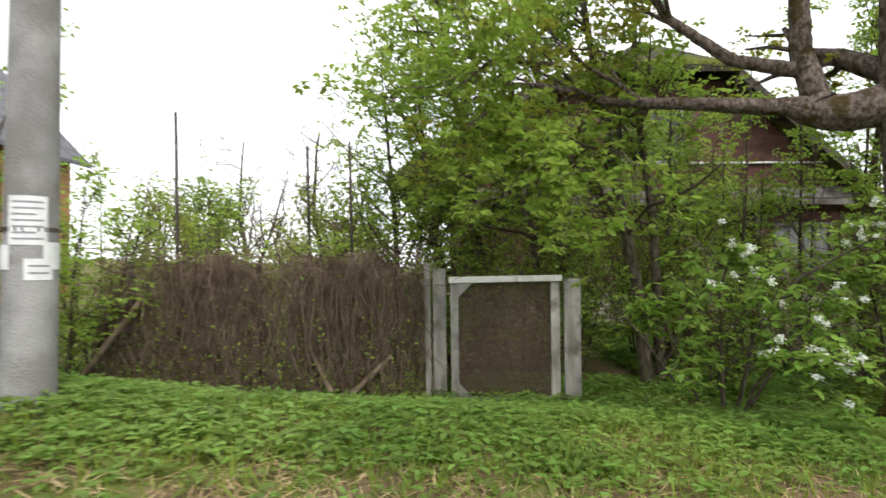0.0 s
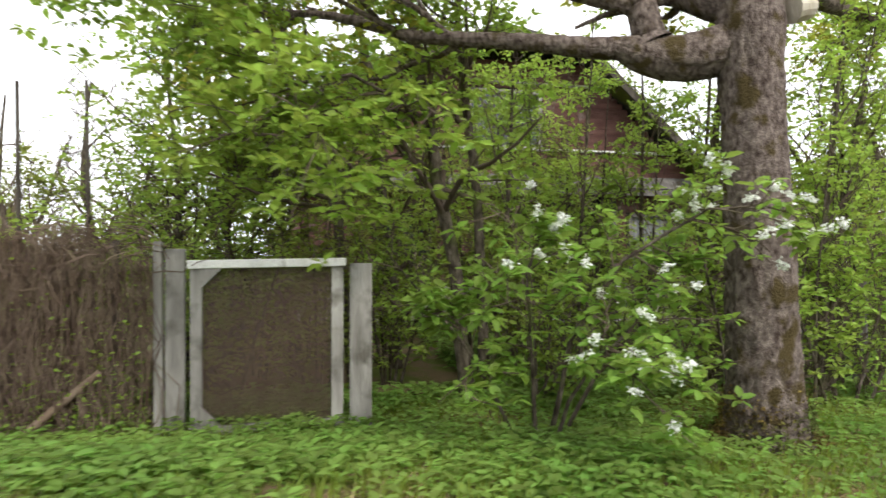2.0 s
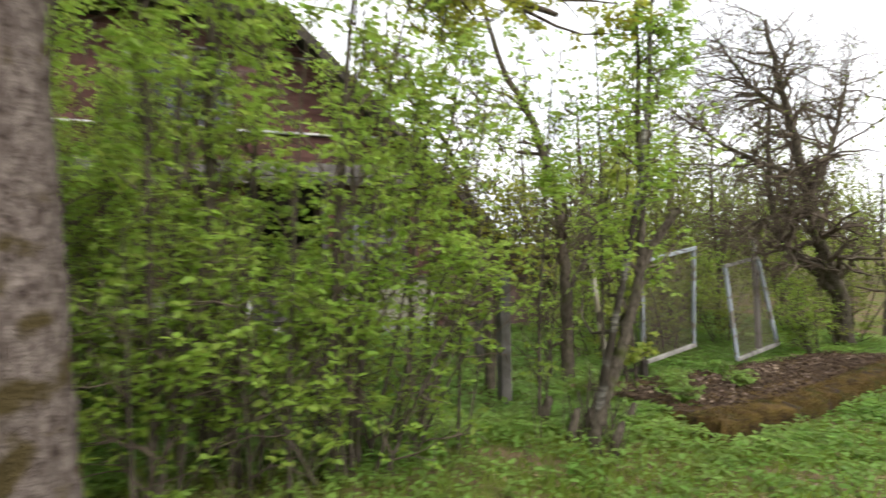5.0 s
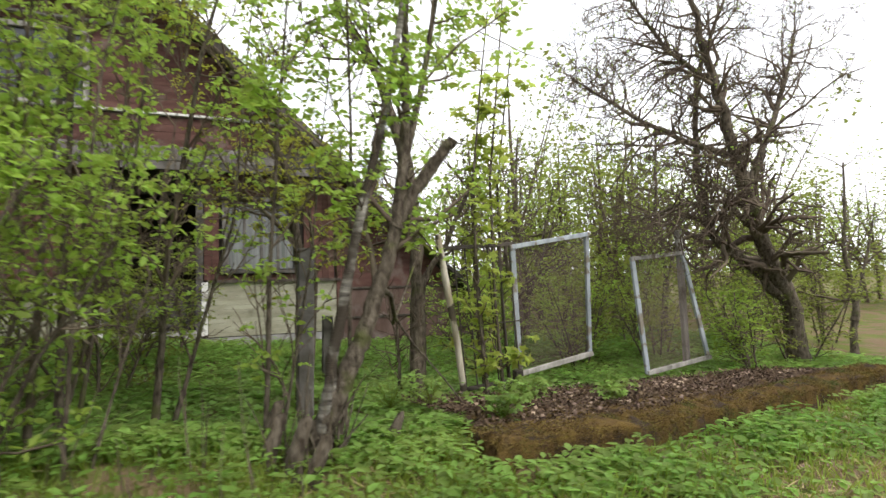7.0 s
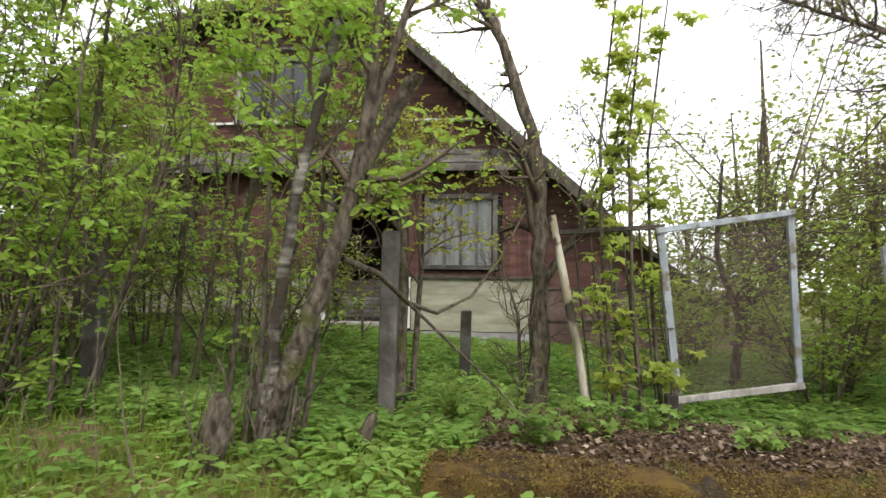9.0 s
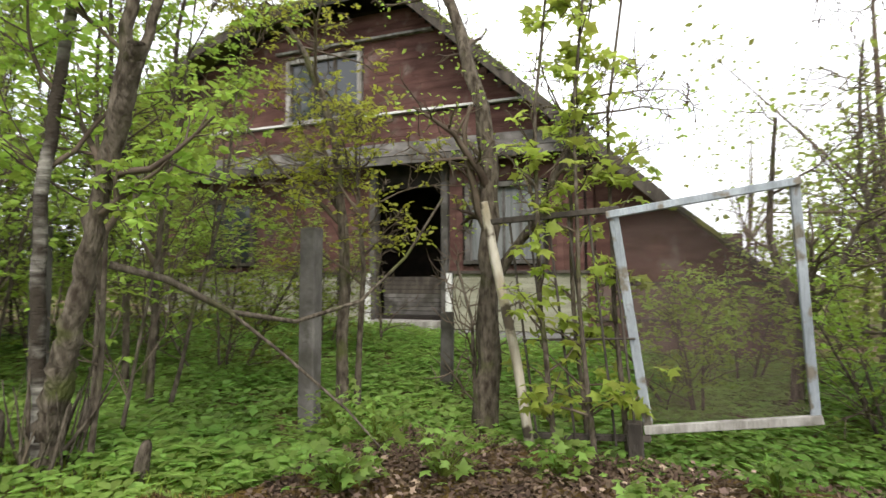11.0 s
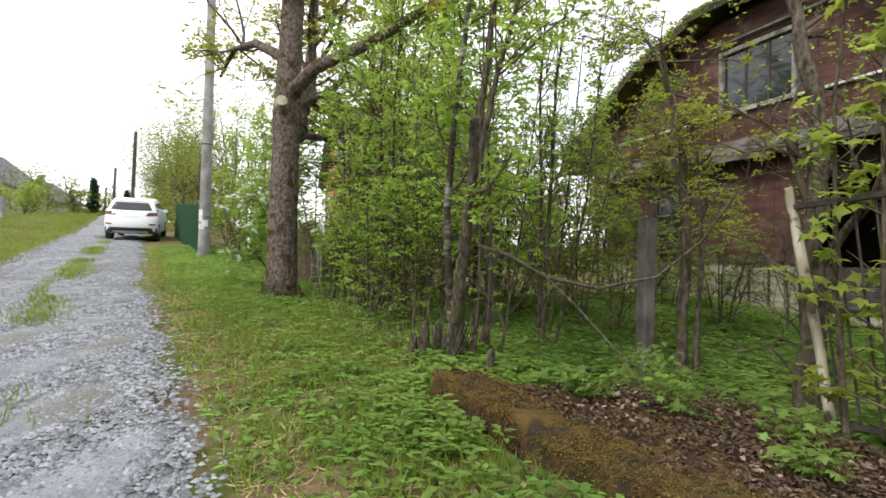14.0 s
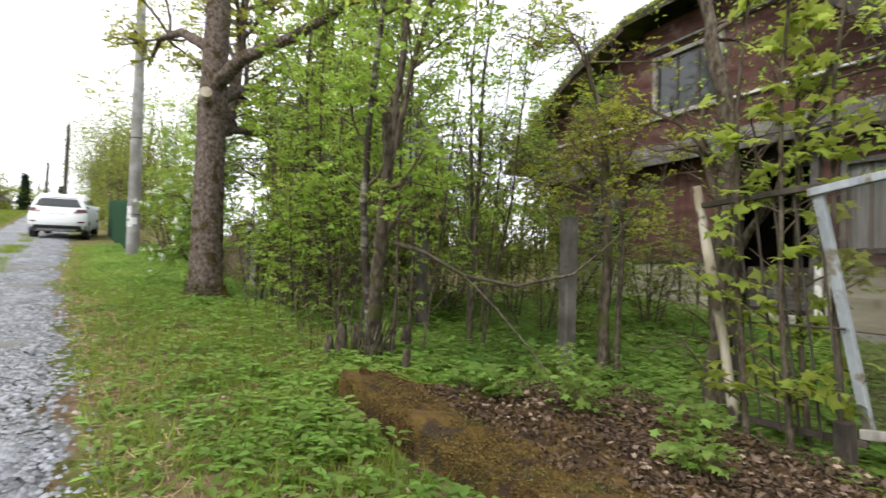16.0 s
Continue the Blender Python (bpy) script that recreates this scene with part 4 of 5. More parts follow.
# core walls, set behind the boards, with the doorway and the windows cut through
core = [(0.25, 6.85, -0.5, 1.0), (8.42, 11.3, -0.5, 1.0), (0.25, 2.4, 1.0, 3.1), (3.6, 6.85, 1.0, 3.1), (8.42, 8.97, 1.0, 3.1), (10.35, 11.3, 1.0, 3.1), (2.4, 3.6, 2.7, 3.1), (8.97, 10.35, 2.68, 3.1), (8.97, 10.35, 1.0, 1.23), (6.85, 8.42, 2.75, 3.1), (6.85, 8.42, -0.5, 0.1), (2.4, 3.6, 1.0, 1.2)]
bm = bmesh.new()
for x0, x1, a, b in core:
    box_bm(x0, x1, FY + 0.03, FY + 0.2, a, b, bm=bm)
hpart("wall", bm, M_SHADE, "timber wall behind the boards, in near-black shade colour")
gable = [(0.25, 3.1), (11.5, 3.1), (7.6, 6.7), (4.3, 6.7), (2.3, 6.1), (0.9, 5.35)]
bm = bmesh.new()
for x0, x1, a, b in ((0.25, 4.6, 3.1, 4.4), (4.6, 6.5, 3.1, 4.36), (6.5, 11.3, 3.1, 3.4)):
    box_bm(x0, x1, FY + 0.03, FY + 0.2, a, b, bm=bm)
hpart("wall", bm, M_SHADE)
bm = prism_bm([(0.3, 4.4), (4.6, 4.4), (4.6, 6.7), (4.3, 6.7), (2.3, 6.1), (0.9, 5.35)], FY + 0.03, FY + 0.2)
hpart("wall", bm, M_SHADE)
hpart("wall", prism_bm([(6.5, 3.4), (11.1, 3.4), (7.6, 6.7), (6.5, 6.7)], FY + 0.03, FY + 0.2), M_SHADE)
hpart("wall", prism_bm([(4.6, 5.82), (6.5, 5.82), (6.5, 6.7), (4.6, 6.7)], FY + 0.03, FY + 0.2), M_SHADE)
# room shell behind the doorway: its unlit darkness is put into the colour
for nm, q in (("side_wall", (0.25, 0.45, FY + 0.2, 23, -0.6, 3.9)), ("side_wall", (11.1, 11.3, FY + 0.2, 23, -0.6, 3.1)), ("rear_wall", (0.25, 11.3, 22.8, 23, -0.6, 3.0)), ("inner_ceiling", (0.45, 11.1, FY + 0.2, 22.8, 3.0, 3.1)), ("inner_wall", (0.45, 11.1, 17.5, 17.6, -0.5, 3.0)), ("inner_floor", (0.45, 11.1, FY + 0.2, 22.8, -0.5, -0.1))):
    hpart(nm, box_bm(*q), M_SHADE)
hpart("rear_gable", prism_bm([(0.25, 3.0), (11.3, 3.0), (7.4, 6.4), (4.3, 6.4), (0.9, 4.9)], 20.0, 20.1), M_SHADE)
bm = box_bm(0.2, 6.8, FY - 0.02, FY + 0.25, -0.75, -0.16, 0.01)
box_bm(8.45, 11.35, FY - 0.02, FY + 0.25, -0.75, -0.16, 0.01, bm)
hpart("foundation", bm, M_CONCRETE, "low grey concrete footing")

# roof: two slopes with moss, a hipped front end and thick verges
prof = [(-1.3, 3.9), (-0.7, 4.45), (0.85, 5.5), (2.3, 6.25), (4.2, 6.8)]
left_up = prof + [(5.8, 8.3)]
right_up = [(5.8, 8.3), (7.7, 6.8), (12.6, 2.3)]


def slab_roof(line, y0, y1, thick, front_drop=0.0):
    bm = bmesh.new()
    rows = []
    for x, z in line:
        rows.append([bm.verts.new((x, y0, z)), bm.verts.new((x, y1, z)), bm.verts.new((x, y1, z - thick)), bm.verts.new((x, y0, z - thick))])
    for p, q in zip(rows[:-1], rows[1:]):
        for k in range(4):
            bm.faces.new((p[k], q[k], q[(k + 1) % 4], p[(k + 1) % 4]))
    bm.faces.new(rows[0])
    bm.faces.new(rows[-1][::-1])
    bmesh.ops.recalc_face_normals(bm, faces=bm.faces[:])
    return bm


hpart("roof", slab_roof(prof, 14.2, 23.4, 0.16), M_ROOF, "moss-grown dark roof slope")
hpart("roof", slab_roof([(7.7, 6.8), (12.6, 2.3)], 14.2, 23.4, 0.16), M_ROOF, "dark felted roof slope")
bm = bmesh.new()
hv = [bm.verts.new(v) for v in ((4.1, 14.15, 6.78), (7.8, 14.15, 6.78), (5.95, 16.6, 8.4), (4.1, 14.15, 6.62), (7.8, 14.15, 6.62), (5.95, 16.6, 8.24))]
for f in ((0, 1, 2), (5, 4, 3), (0, 3, 4, 1), (1, 4, 5, 2), (2, 5, 3, 0)):
    bm.faces.new([hv[i] for i in f])
hpart("roof_hip", bm, M_ROOF, "mossy hipped gable end")
for ex in (4.1, 7.8):
    bm = bmesh.new()
    hv = [bm.verts.new(v) for v in ((ex, 14.15, 6.78), (5.95, 16.6, 8.4), (ex, 16.7, 6.78), (ex, 14.15, 6.62), (5.95, 16.6, 8.24), (ex, 16.7, 6.62))]
    for f in ((0, 1, 2), (5, 4, 3), (0, 3, 4, 1), (1, 4, 5, 2), (2, 5, 3, 0)):
        bm.faces.new([hv[i] for i in f])
    hpart("roof_cheek", bm, M_ROOF)
bm = slab_roof([(4.2, 6.8), (5.95, 8.4), (7.7, 6.8)], 16.6, 23.4, 0.16)
hpart("roof_ridge", bm, M_ROOF)
for a, b in zip([(-1.3, 3.9), (0.85, 5.5), (2.3, 6.25), (7.75, 6.75)], [(0.85, 5.5), (2.3, 6.25), (4.2, 6.8), (12.6, 2.3)]):
    hpart("bargeboard", beam_bm((a[0], 14.17, a[1] - 0.17), (b[0], 14.17, b[1] - 0.17), 0.2, 0.03), M_DARKWOOD)
mr = np.random.default_rng(401)
mx = mr.uniform(-1.2, 4.2, 9000)
mx = np.concatenate([mx, mr.uniform(4.2, 7.7, 4000), mr.uniform(7.7, 10, 1800)])
my = 14.15 + mr.exponential(0.35, len(mx))
mz = np.array([roof_z(x) for x in mx]) + np.where((mx > 4.2) & (mx < 7.7), (my - 14.15) * 0.55, 0) + mr.uniform(-0.16, 0.06, len(mx)) * (my < 14.3)
mm = scatter("moss", np.stack([mx, my - 0.01, mz], -1), mr.uniform(0.03, 0.09, len(mx)), DIAMOND, 0.4, rng=mr)
mm.transform(inv)
put("roof_moss", mm, M_LEAF_E, house, "tufts of green moss along the verge")

# awning band above the ground floor, ledge strips and posts
hpart("awning_board", beam_bm((0.1, 14.6, 3.52), (11.35, 14.6, 3.52), 0.36, 0.05, facing=(0, -1, 0.55)), M_OLDGREY, "weathered grey skirt board")
hpart("awning_fascia", box_bm(0.1, 11.4, 14.42, 14.47, 3.18, 3.34, 0.008), M_OLDGREY)
# underside coloured near-black, as shade below the awning
hpart("awning_soffit", box_bm(0.15, 11.35, 14.47, FY + 0.02, 3.24, 3.28), M_SHADE)
hpart("ledge", box_bm(0.6, 10.35, 14.76, FY + 0.02, 4.33, 4.38, 0.006), M_WHITE, "pale narrow ledge strip")
hpart("ledge", box_bm(4.3, 8.2, 14.74, FY + 0.02, 6.0, 6.05, 0.006), M_GREYWOOD)
for x in (6.82, 8.45):
    hpart("door_post", box_bm(x - 0.07, x + 0.07, FY - 0.1, FY + 0.05, -0.2, 3.2, 0.01), M_OLDGREY, "weathered door post")
for x, zt in ((6.72, 0.98), (8.55, 0.98)):
    hpart("corner_board", box_bm(x - 0.06, x + 0.06, FY - 0.12, FY - 0.06, -0.1, zt, 0.008), M_WHITE, "peeling white corner board")
hpart("door_step", box_bm(6.9, 8.4, FY - 0.35, FY + 0.1, -0.5, 0.02, 0.015), M_GREYWOOD)
hpart("sill_beam", box_bm(0.2, 6.65, FY - 0.09, FY + 0.02, 0.96, 1.02, 0.006), M_DARKWOOD)
hpart("sill_beam", box_bm(8.6, 11.35, FY - 0.09, FY + 0.02, 0.96, 1.02, 0.006), M_DARKWOOD)
hpart("corner_post", box_bm(11.25, 11.38, FY - 0.06, FY + 0.1, -0.4, 3.2, 0.01), M_RED)


def window(x0, x1, z0, z1, panes, frame_mat, curtain=False):
    w = empty("window", "", "")
    w.parent = house
    w.location = (x0 - 5.8, 0, z0)
    t = Matrix.Translation((-x0, -FY, -z0))
    for a, b, c, d in ((x0 - 0.1, x0, z0 - 0.1, z1 + 0.1), (x1, x1 + 0.1, z0 - 0.1, z1 + 0.1), (x0, x1, z1, z1 + 0.1)):
        bm = box_bm(a, b, FY - 0.07, FY + 0.03, c, d, 0.006)
        bm.transform(t)
        part("casing", bm, frame_mat, w)
    bm = box_bm(x0 - 0.12, x1 + 0.12, FY - 0.12, FY + 0.03, z0 - 0.09, z0 - 0.02, 0.006)
    bm.transform(t)
    part("sill", bm, frame_mat, w)
    for k in range(panes + 1):
        x = x0 + (x1 - x0) * k / panes
        bm = box_bm(x - 0.03, x + 0.03, FY, FY + 0.05, z0 - 0.02, z1, 0.005)
        bm.transform(t)
        part("mullion", bm, M_DARKWOOD if not curtain else frame_mat, w)
    for k in range(panes):
        a, b = x0 + (x1 - x0) * k / panes + 0.03, x0 + (x1 - x0) * (k + 1) / panes - 0.03
        bm = box_bm(a, b, FY + 0.02, FY + 0.026, z0, z1)
        bm.transform(t)
        part("pane", bm, M_GLASS if not curtain else M_CURTAIN, w)


window(4.65, 6.42, 4.44, 5.76, 3, M_GREYWOOD)
window(8.98, 10.34, 1.24, 2.66, 4, M_OLDGREY, True)
window(2.45, 3.55, 1.25, 2.65, 2, M_DARKWOOD)

# boards: one shared block, each plank an object of its own
unit = bpy.data.meshes.new("plank")
ub = box_bm(-0.5, 0.5, -0.5, 0.5, -0.5, 0.5)
bmesh.ops.bevel(ub, geom=ub.edges[:], offset=0.02, segments=1, affect="EDGES")
ub.to_mesh(unit)
ub.free()
plank_mesh = {}
pr = random.Random(4)


def plank(material, x0, x1, y, thick, z0, z1, name="plank", parent=None, tilt=0.0):
    key = material.name
    if key not in plank_mesh:
        plank_mesh[key] = unit.copy()
        plank_mesh[key].materials.append(material)
    ob = new(name, plank_mesh[key])
    ob.parent = parent or house
    ob.location = ((x0 + x1) / 2 - 5.8, y - FY + pr.uniform(-0.006, 0.006), (z0 + z1) / 2)
    ob.scale = (x1 - x0, thick, z1 - z0)
    ob.rotation_euler = (tilt, pr.uniform(-0.002, 0.002), 0)
    return ob


def half_width(z):
    xs = np.linspace(0.3, 11.3, 221)
    ok = [x for x in xs if roof_z(x) - 0.2 > z + 0.13]
    return (ok[0], ok[-1]) if ok else (5, 5)


z = 4.4
while z < 6.55:
    a, b = half_width(z)
    for s, e in ((a, b),) if z > 5.85 else ((a, 4.52), (6.55, b)):
        if e - s > 0.3:
            cut = s + (e - s) * pr.uniform(0.4, 0.6)
            plank(M_RED, s, cut - 0.003, FY, 0.03, z, z + 0.132, tilt=0.04)
            plank(M_RED, cut + 0.003, e, FY, 0.03, z, z + 0.132, tilt=0.04)
    z += 0.138
z = 3.7
while z < 4.3:
    for s in (0.35, 4.0, 7.6):
        plank(M_RED, s, min(s + 3.62, half_width(z)[1]), FY - 0.02, 0.03, z, z + 0.145, tilt=0.04)
    z += 0.152
for s, e, ops in ((0.3, 6.74, ((2.32, 3.68),)), (8.54, 11.25, ((8.84, 10.48),))):
    x = s
    while x < e - 0.05:
        w = pr.uniform(0.11, 0.15)
        mid = x + w / 2
        if any(a < mid < b for a, b in ops):
            plank(M_RED, x, x + w - 0.006, FY - 0.01, 0.03, 2.78, 3.22)
            plank(M_RED, x, x + w - 0.006, FY - 0.01, 0.03, 1.02, 1.12)
        else:
            plank(M_RED, x, x + w - 0.006, FY - 0.01, 0.03, 1.02, 3.22)
        x += w
z = -0.14
while z < 0.94:
    for s, e in ((0.3, 2.9), (2.92, 5.1), (5.12, 6.66), (8.62, 11.25)):
        plank(M_CREAM, s, e, FY - 0.02, 0.024, z, z + 0.088, tilt=0.12)
    z += 0.092
for k in range(9):
    plank(M_OLDGREY if k < 5 else M_DARKWOOD, 6.9, 8.4, FY + 0.3, 0.03, 0.1 + k * 0.09, 0.18 + k * 0.09)

for x in (5.95, 5.46, 2.91):
    hpart("cover_strip", box_bm(x - 0.02, x + 0.02, FY - 0.07, FY - 0.03, -0.3, 0.95, 0.004), M_DARKWOOD)

# lean-to annex
annex = empty("annex", "brown boarded lean-to with patched panels", "shed", at=(5.8, FY, 0))
for k in range(5):
    x0, x1 = 11.4 + k * 0.66, 12.05 + k * 0.66
    bm = prism_bm([(x0, -0.55), (x1, -0.55), (x1, min(0.75, 15.0 - x1)), (x0, 0.75)], FY - 0.02, FY + 0.02)
    bm.transform(inv)
    part("panel", bm, M_ANNEX, annex)
bm = prism_bm([(11.4, 0.78), (14.2, 0.78), (12.9, 2.0), (12.5, 2.25), (11.4, 3.2)], FY, FY + 0.04)
bm.transform(inv)
part("gable_board", bm, M_RED, annex)
bm = slab_roof([(12.3, 2.55), (14.75, 0.5)], 14.4, 21, 0.1)
bm.transform(inv)
part("roof", bm, M_ROOF, annex, "sagging dark felt roof")
bm = box_bm(14.5, 14.6, FY, 21, -0.6, 0.6)
box_bm(11.4, 14.5, 20.9, 21, -0.6, 2, bm=bm)
bm.transform(inv)
part("side_wall", bm, M_ANNEX, annex)
for zz in (0.76, 0.1):
    bm = box_bm(11.4, 14.2, FY - 0.05, FY - 0.02, zz, zz + 0.05, 0.006)
    bm.transform(inv)
    part("batten", bm, M_DARKWOOD, annex)


# ---- small gate, planks and vine fence ----
def made(name, label, category, group=""):
    return empty(name, label, category, group)


gate = made("small_gate", "weathered grey wooden gate frame with rusty netting", "gate")
GY = 6.06
for a, b, w in (((0.27, GY, 0.1), (0.26, GY, 1.44), 0.09), ((1.4, GY, 0.12), (1.4, GY, 1.46), 0.1), ((0.2, GY - 0.04, 1.47), (1.47, GY - 0.04, 1.49), 0.07), ((0.22, GY - 0.04, 0.12), (1.46, GY - 0.04, 0.14), 0.07)):
    part("rail", beam_bm(a, b, w, 0.045, 0.006), M_WHITE if a[2] > 1 else M_GREYWOOD, gate)
for c, s in (((0.3, 1.44), -1), ((0.3, 0.16), 1)):
    bm = prism_bm([(c[0], c[1]), (c[0] + 0.17, c[1]), (c[0], c[1] + 0.17 * s)], GY - 0.05, GY - 0.03)
    part("corner_gusset", bm, M_GREYWOOD, gate)
bm = bmesh.new()
bm.faces.new([bm.verts.new(p) for p in ((0.28, GY + 0.02, 0.14), (1.4, GY + 0.02, 0.14), (1.4, GY + 0.02, 1.46), (0.28, GY + 0.02, 1.46))])
part("netting", bm, M_NET, gate, "fine brown rusted netting")
for a, b, w, d in (((-0.03, 6.12, 0.05), (-0.05, 6.12, 1.66), 0.07, 0.06), ((0.1, 6.1, 0.05), (0.09, 6.1, 1.6), 0.15, 0.05), ((1.6, 6.1, 0.0), (1.6, 6.1, 1.48), 0.19, 0.04)):
    p = part("gate_post", beam_bm(a, b, w, d, 0.008), M_GREYWOOD)
    tagged(p, "upright weathered board standing beside the small gate", "post", "boards beside the small gate")
for i, x in enumerate((-0.4, -1.15, -2.0, -2.9, -3.5)):
    z = gz(x, 6.2)
    part_ob = Tubes()
    part_ob.add([(x, 6.2, z), (x, 6.2, z + 1.65)], (0.035, 0.03), 7)
    tagged(put("fence_post", part_ob.mesh("fence_post"), M_DARKWOOD), "dark fence post buried in dead vines", "post", "vine fence posts")
vr = np.random.default_rng(500)
vines = Tubes()
for k in range(3600):
    x = vr.uniform(-3.75, -0.12)
    if vr.random() > 0.3 + 0.7 * float(patch(np.array(x), np.array(1.0), 2.3, 3)):
        continue
    zb = gz(x, 6.2, 0)
    topz = 1.6 + 0.2 * abs(math.sin(x * 1.9 + 0.4)) + 0.06 * math.sin(x * 7.3) - 0.1 * max(0, -x - 2.6)
    hi, lo_ = topz - abs(vr.normal()) * 0.22, zb + max(0, vr.normal(0.05, 0.35))
    if hi < lo_ + 0.2:
        continue
    y = 6.15 + vr.normal() * 0.1
    m = 7
    pts = np.stack([x + np.cumsum(vr.normal(size=m) * 0.06), y + np.cumsum(vr.normal(size=m) * 0.025), np.linspace(hi, lo_, m)], -1)
    vines.add(pts, np.full(m, vr.uniform(0.0022, 0.0055)), 3)
for k in range(420):
    x, z = vr.uniform(-3.8, -0.1), 1.62 + vr.normal() * 0.1
    d = vr.normal(size=3) * (1, 0.35, 0.45)
    vines.add(bend((x, 6.15 + vr.normal() * 0.1, z), d, vr.uniform(0.2, 0.6), 4, 0.35, -0.12, vr), np.linspace(0.006, 0.003, 5), 3)
for k in range(260):
    x = vr.uniform(-3.9, -0.2)
    zb = gz(x, 6.0, 0)
    vines.add(bend((x, 6.0 + vr.normal() * 0.08, zb), (vr.normal() * 0.5, vr.normal() * 0.2, 1), vr.uniform(0.25, 0.7), 4, 0.2, 0, vr), np.linspace(0.006, 0.003, 5), 3)
tagged(put("dead_vines", vines.mesh("dead_vines"), M_VINE), "thick curtain of dead brown vines on the fence", "vines", kind="stuff")
vl = 3600
vx_ = vr.uniform(-3.8, -0.1, vl)
vz_ = np.array([gz(x, 6.1, 0) for x in vx_]) + vr.exponential(0.35, vl)
tagged(put("fence_leaves", scatter("fence_leaves", np.stack([vx_, 6.02 + vr.normal(size=vl) * 0.08, np.minimum(vz_, 1.7)], -1), vr.uniform(0.025, 0.055, vl), OVAL, 0.4, rng=vr), M_LEAF_B), "sparse new leaves growing through the dead vines", "leaves", kind="stuff")
lean_t = ((-3.95, 5.7, 0.2), (-3.2, 6.0, 1.35)), ((-0.95, 5.85, 0.15), (-0.45, 6.05, 0.62)), ((-1.05, 5.9, 0.15), (-1.35, 6.05, 0.65))
for a, b in lean_t:
    tb = Tubes()
    tb.add([a, b], (0.035, 0.028), 7)
    tagged(put("leaning_stake", tb.mesh("leaning_stake"), M_VINE), "broken stake leaning against the vine fence", "stake", "stakes at the vine fence")
for x, y, h in ((-3.17, 6.55, 3.55), (-1.75, 7.4, 3.3), (-1.2, 7.6, 3.4)):
    tb = Tubes()
    tb.add([(x + 0.08, y, gz(x, y)), (x, y, h)], (0.03, 0.018), 6)
    tagged(put("thin_pole", tb.mesh("thin_pole"), M_DARKWOOD), "thin bare wooden pole above the vine fence", "pole", "garden poles")

# ---- concrete pole with notices ----
ux, uy = -2.6, 3.4
uz = gz(ux, uy, -0.1)
pole = made("utility_pole", "round grey concrete utility pole with paper notices", "pole")
tb = Tubes()
zs = np.linspace(0, 1, 9)
tb.add([(ux + 0.02 * s, uy, uz + 8.2 * s) for s in zs], 0.165 - 0.055 * zs, 24)
put("shaft", tb.mesh("shaft"), M_CONCRETE, pole)
for zz in (3.35, 1.28):
    tb = Tubes()
    tb.add([(ux, uy, uz + zz), (ux, uy, uz + zz + 0.03)], (0.163, 0.163), 24)
    put("band", tb.mesh("band"), M_DARKWOOD, pole)


def notice(a0, a1, z0, z1, lines):
    n = 8
    r = 0.163
    bm = bmesh.new()
    cols = [[bm.verts.new((ux + r * math.cos(a), uy + r * math.sin(a), z)) for z in (z0, z1)] for a in np.linspace(a0, a1, n)]
    for p, q in zip(cols[:-1], cols[1:]):
        bm.faces.new((p[0], q[0], q[1], p[1]))
    sheet = part("notice", bm, M_PAPER, pole, "faded printed paper notice")
    bm = bmesh.new()
    for k in range(lines):
        z = z1 - (z1 - z0) * (k + 1) / (lines + 1)
        cc = [[bm.verts.new((ux + (r + 0.002) * math.cos(a), uy + (r + 0.002) * math.sin(a), z + h)) for h in (-0.006, 0.006)] for a in np.linspace(a0 + 0.15, a1 - 0.15 - 0.25 * (k % 3 == 2), n)]
        for p, q in zip(cc[:-1], cc[1:]):
            bm.faces.new((p[0], q[0], q[1], p[1]))
    part("print_lines", bm, M_INK, sheet)


notice(-1.75, -0.35, 1.78, 2.1, 7)
notice(-1.15, -0.1, 1.55, 1.69, 2)
notice(-2.4, -1.7, 1.62, 1.78, 0)
notice(-0.5, 0.6, 1.62, 1.8, 0)

# ---- wooden gates beyond the mossy slab ----
g2 = made("wire_gate", "faded blue wooden gate frame with netting, leaning", "gate")
for a, b, w, m_ in (((12.43, 9.1, -0.28), (12.2, 8.85, 1.46), 0.075, M_BLUEWOOD), ((13.58, 9.05, -0.1), (13.46, 8.9, 1.62), 0.065, M_BLUEWOOD), ((12.15, 8.83, 1.42), (13.5, 8.88, 1.62), 0.06, M_BLUEWOOD), ((12.4, 9.06, -0.3), (13.62, 9.03, -0.1), 0.07, M_GREYWOOD)):
    part("rail", beam_bm(a, b, w, 0.05), m_, g2)
bm = bmesh.new()
bm.faces.new([bm.verts.new(p) for p in ((12.43, 9.12, -0.25), (13.57, 9.08, -0.1), (13.46, 8.93, 1.58), (12.2, 8.88, 1.42))])
part("netting", bm, M_NET_THIN, g2, "fine brown rusted netting")
g3 = made("wire_gate", "faded blue gate leaf with netting, tilted on the slab", "gate")
for a, b, w, m_ in (((14.52, 8.9, -0.46), (14.4, 9.03, 1.28), 0.075, M_BLUEWOOD), ((16.2, 9.28, -0.4), (15.8, 9.39, 1.38), 0.075, M_BLUEWOOD), ((14.38, 9.02, 1.26), (15.82, 9.38, 1.36), 0.06, M_GREYWOOD), ((14.5, 8.88, -0.44), (16.24, 9.27, -0.38), 0.07, M_GREYWOOD)):
    part("rail", beam_bm(a, b, w, 0.05), m_, g3)
bm = bmesh.new()
bm.faces.new([bm.verts.new(p) for p in ((14.53, 8.93, -0.42), (16.2, 9.31, -0.38), (15.8, 9.42, 1.34), (14.41, 9.06, 1.24))])
part("netting", bm, M_NET_THIN, g3, "fine brown rusted netting")
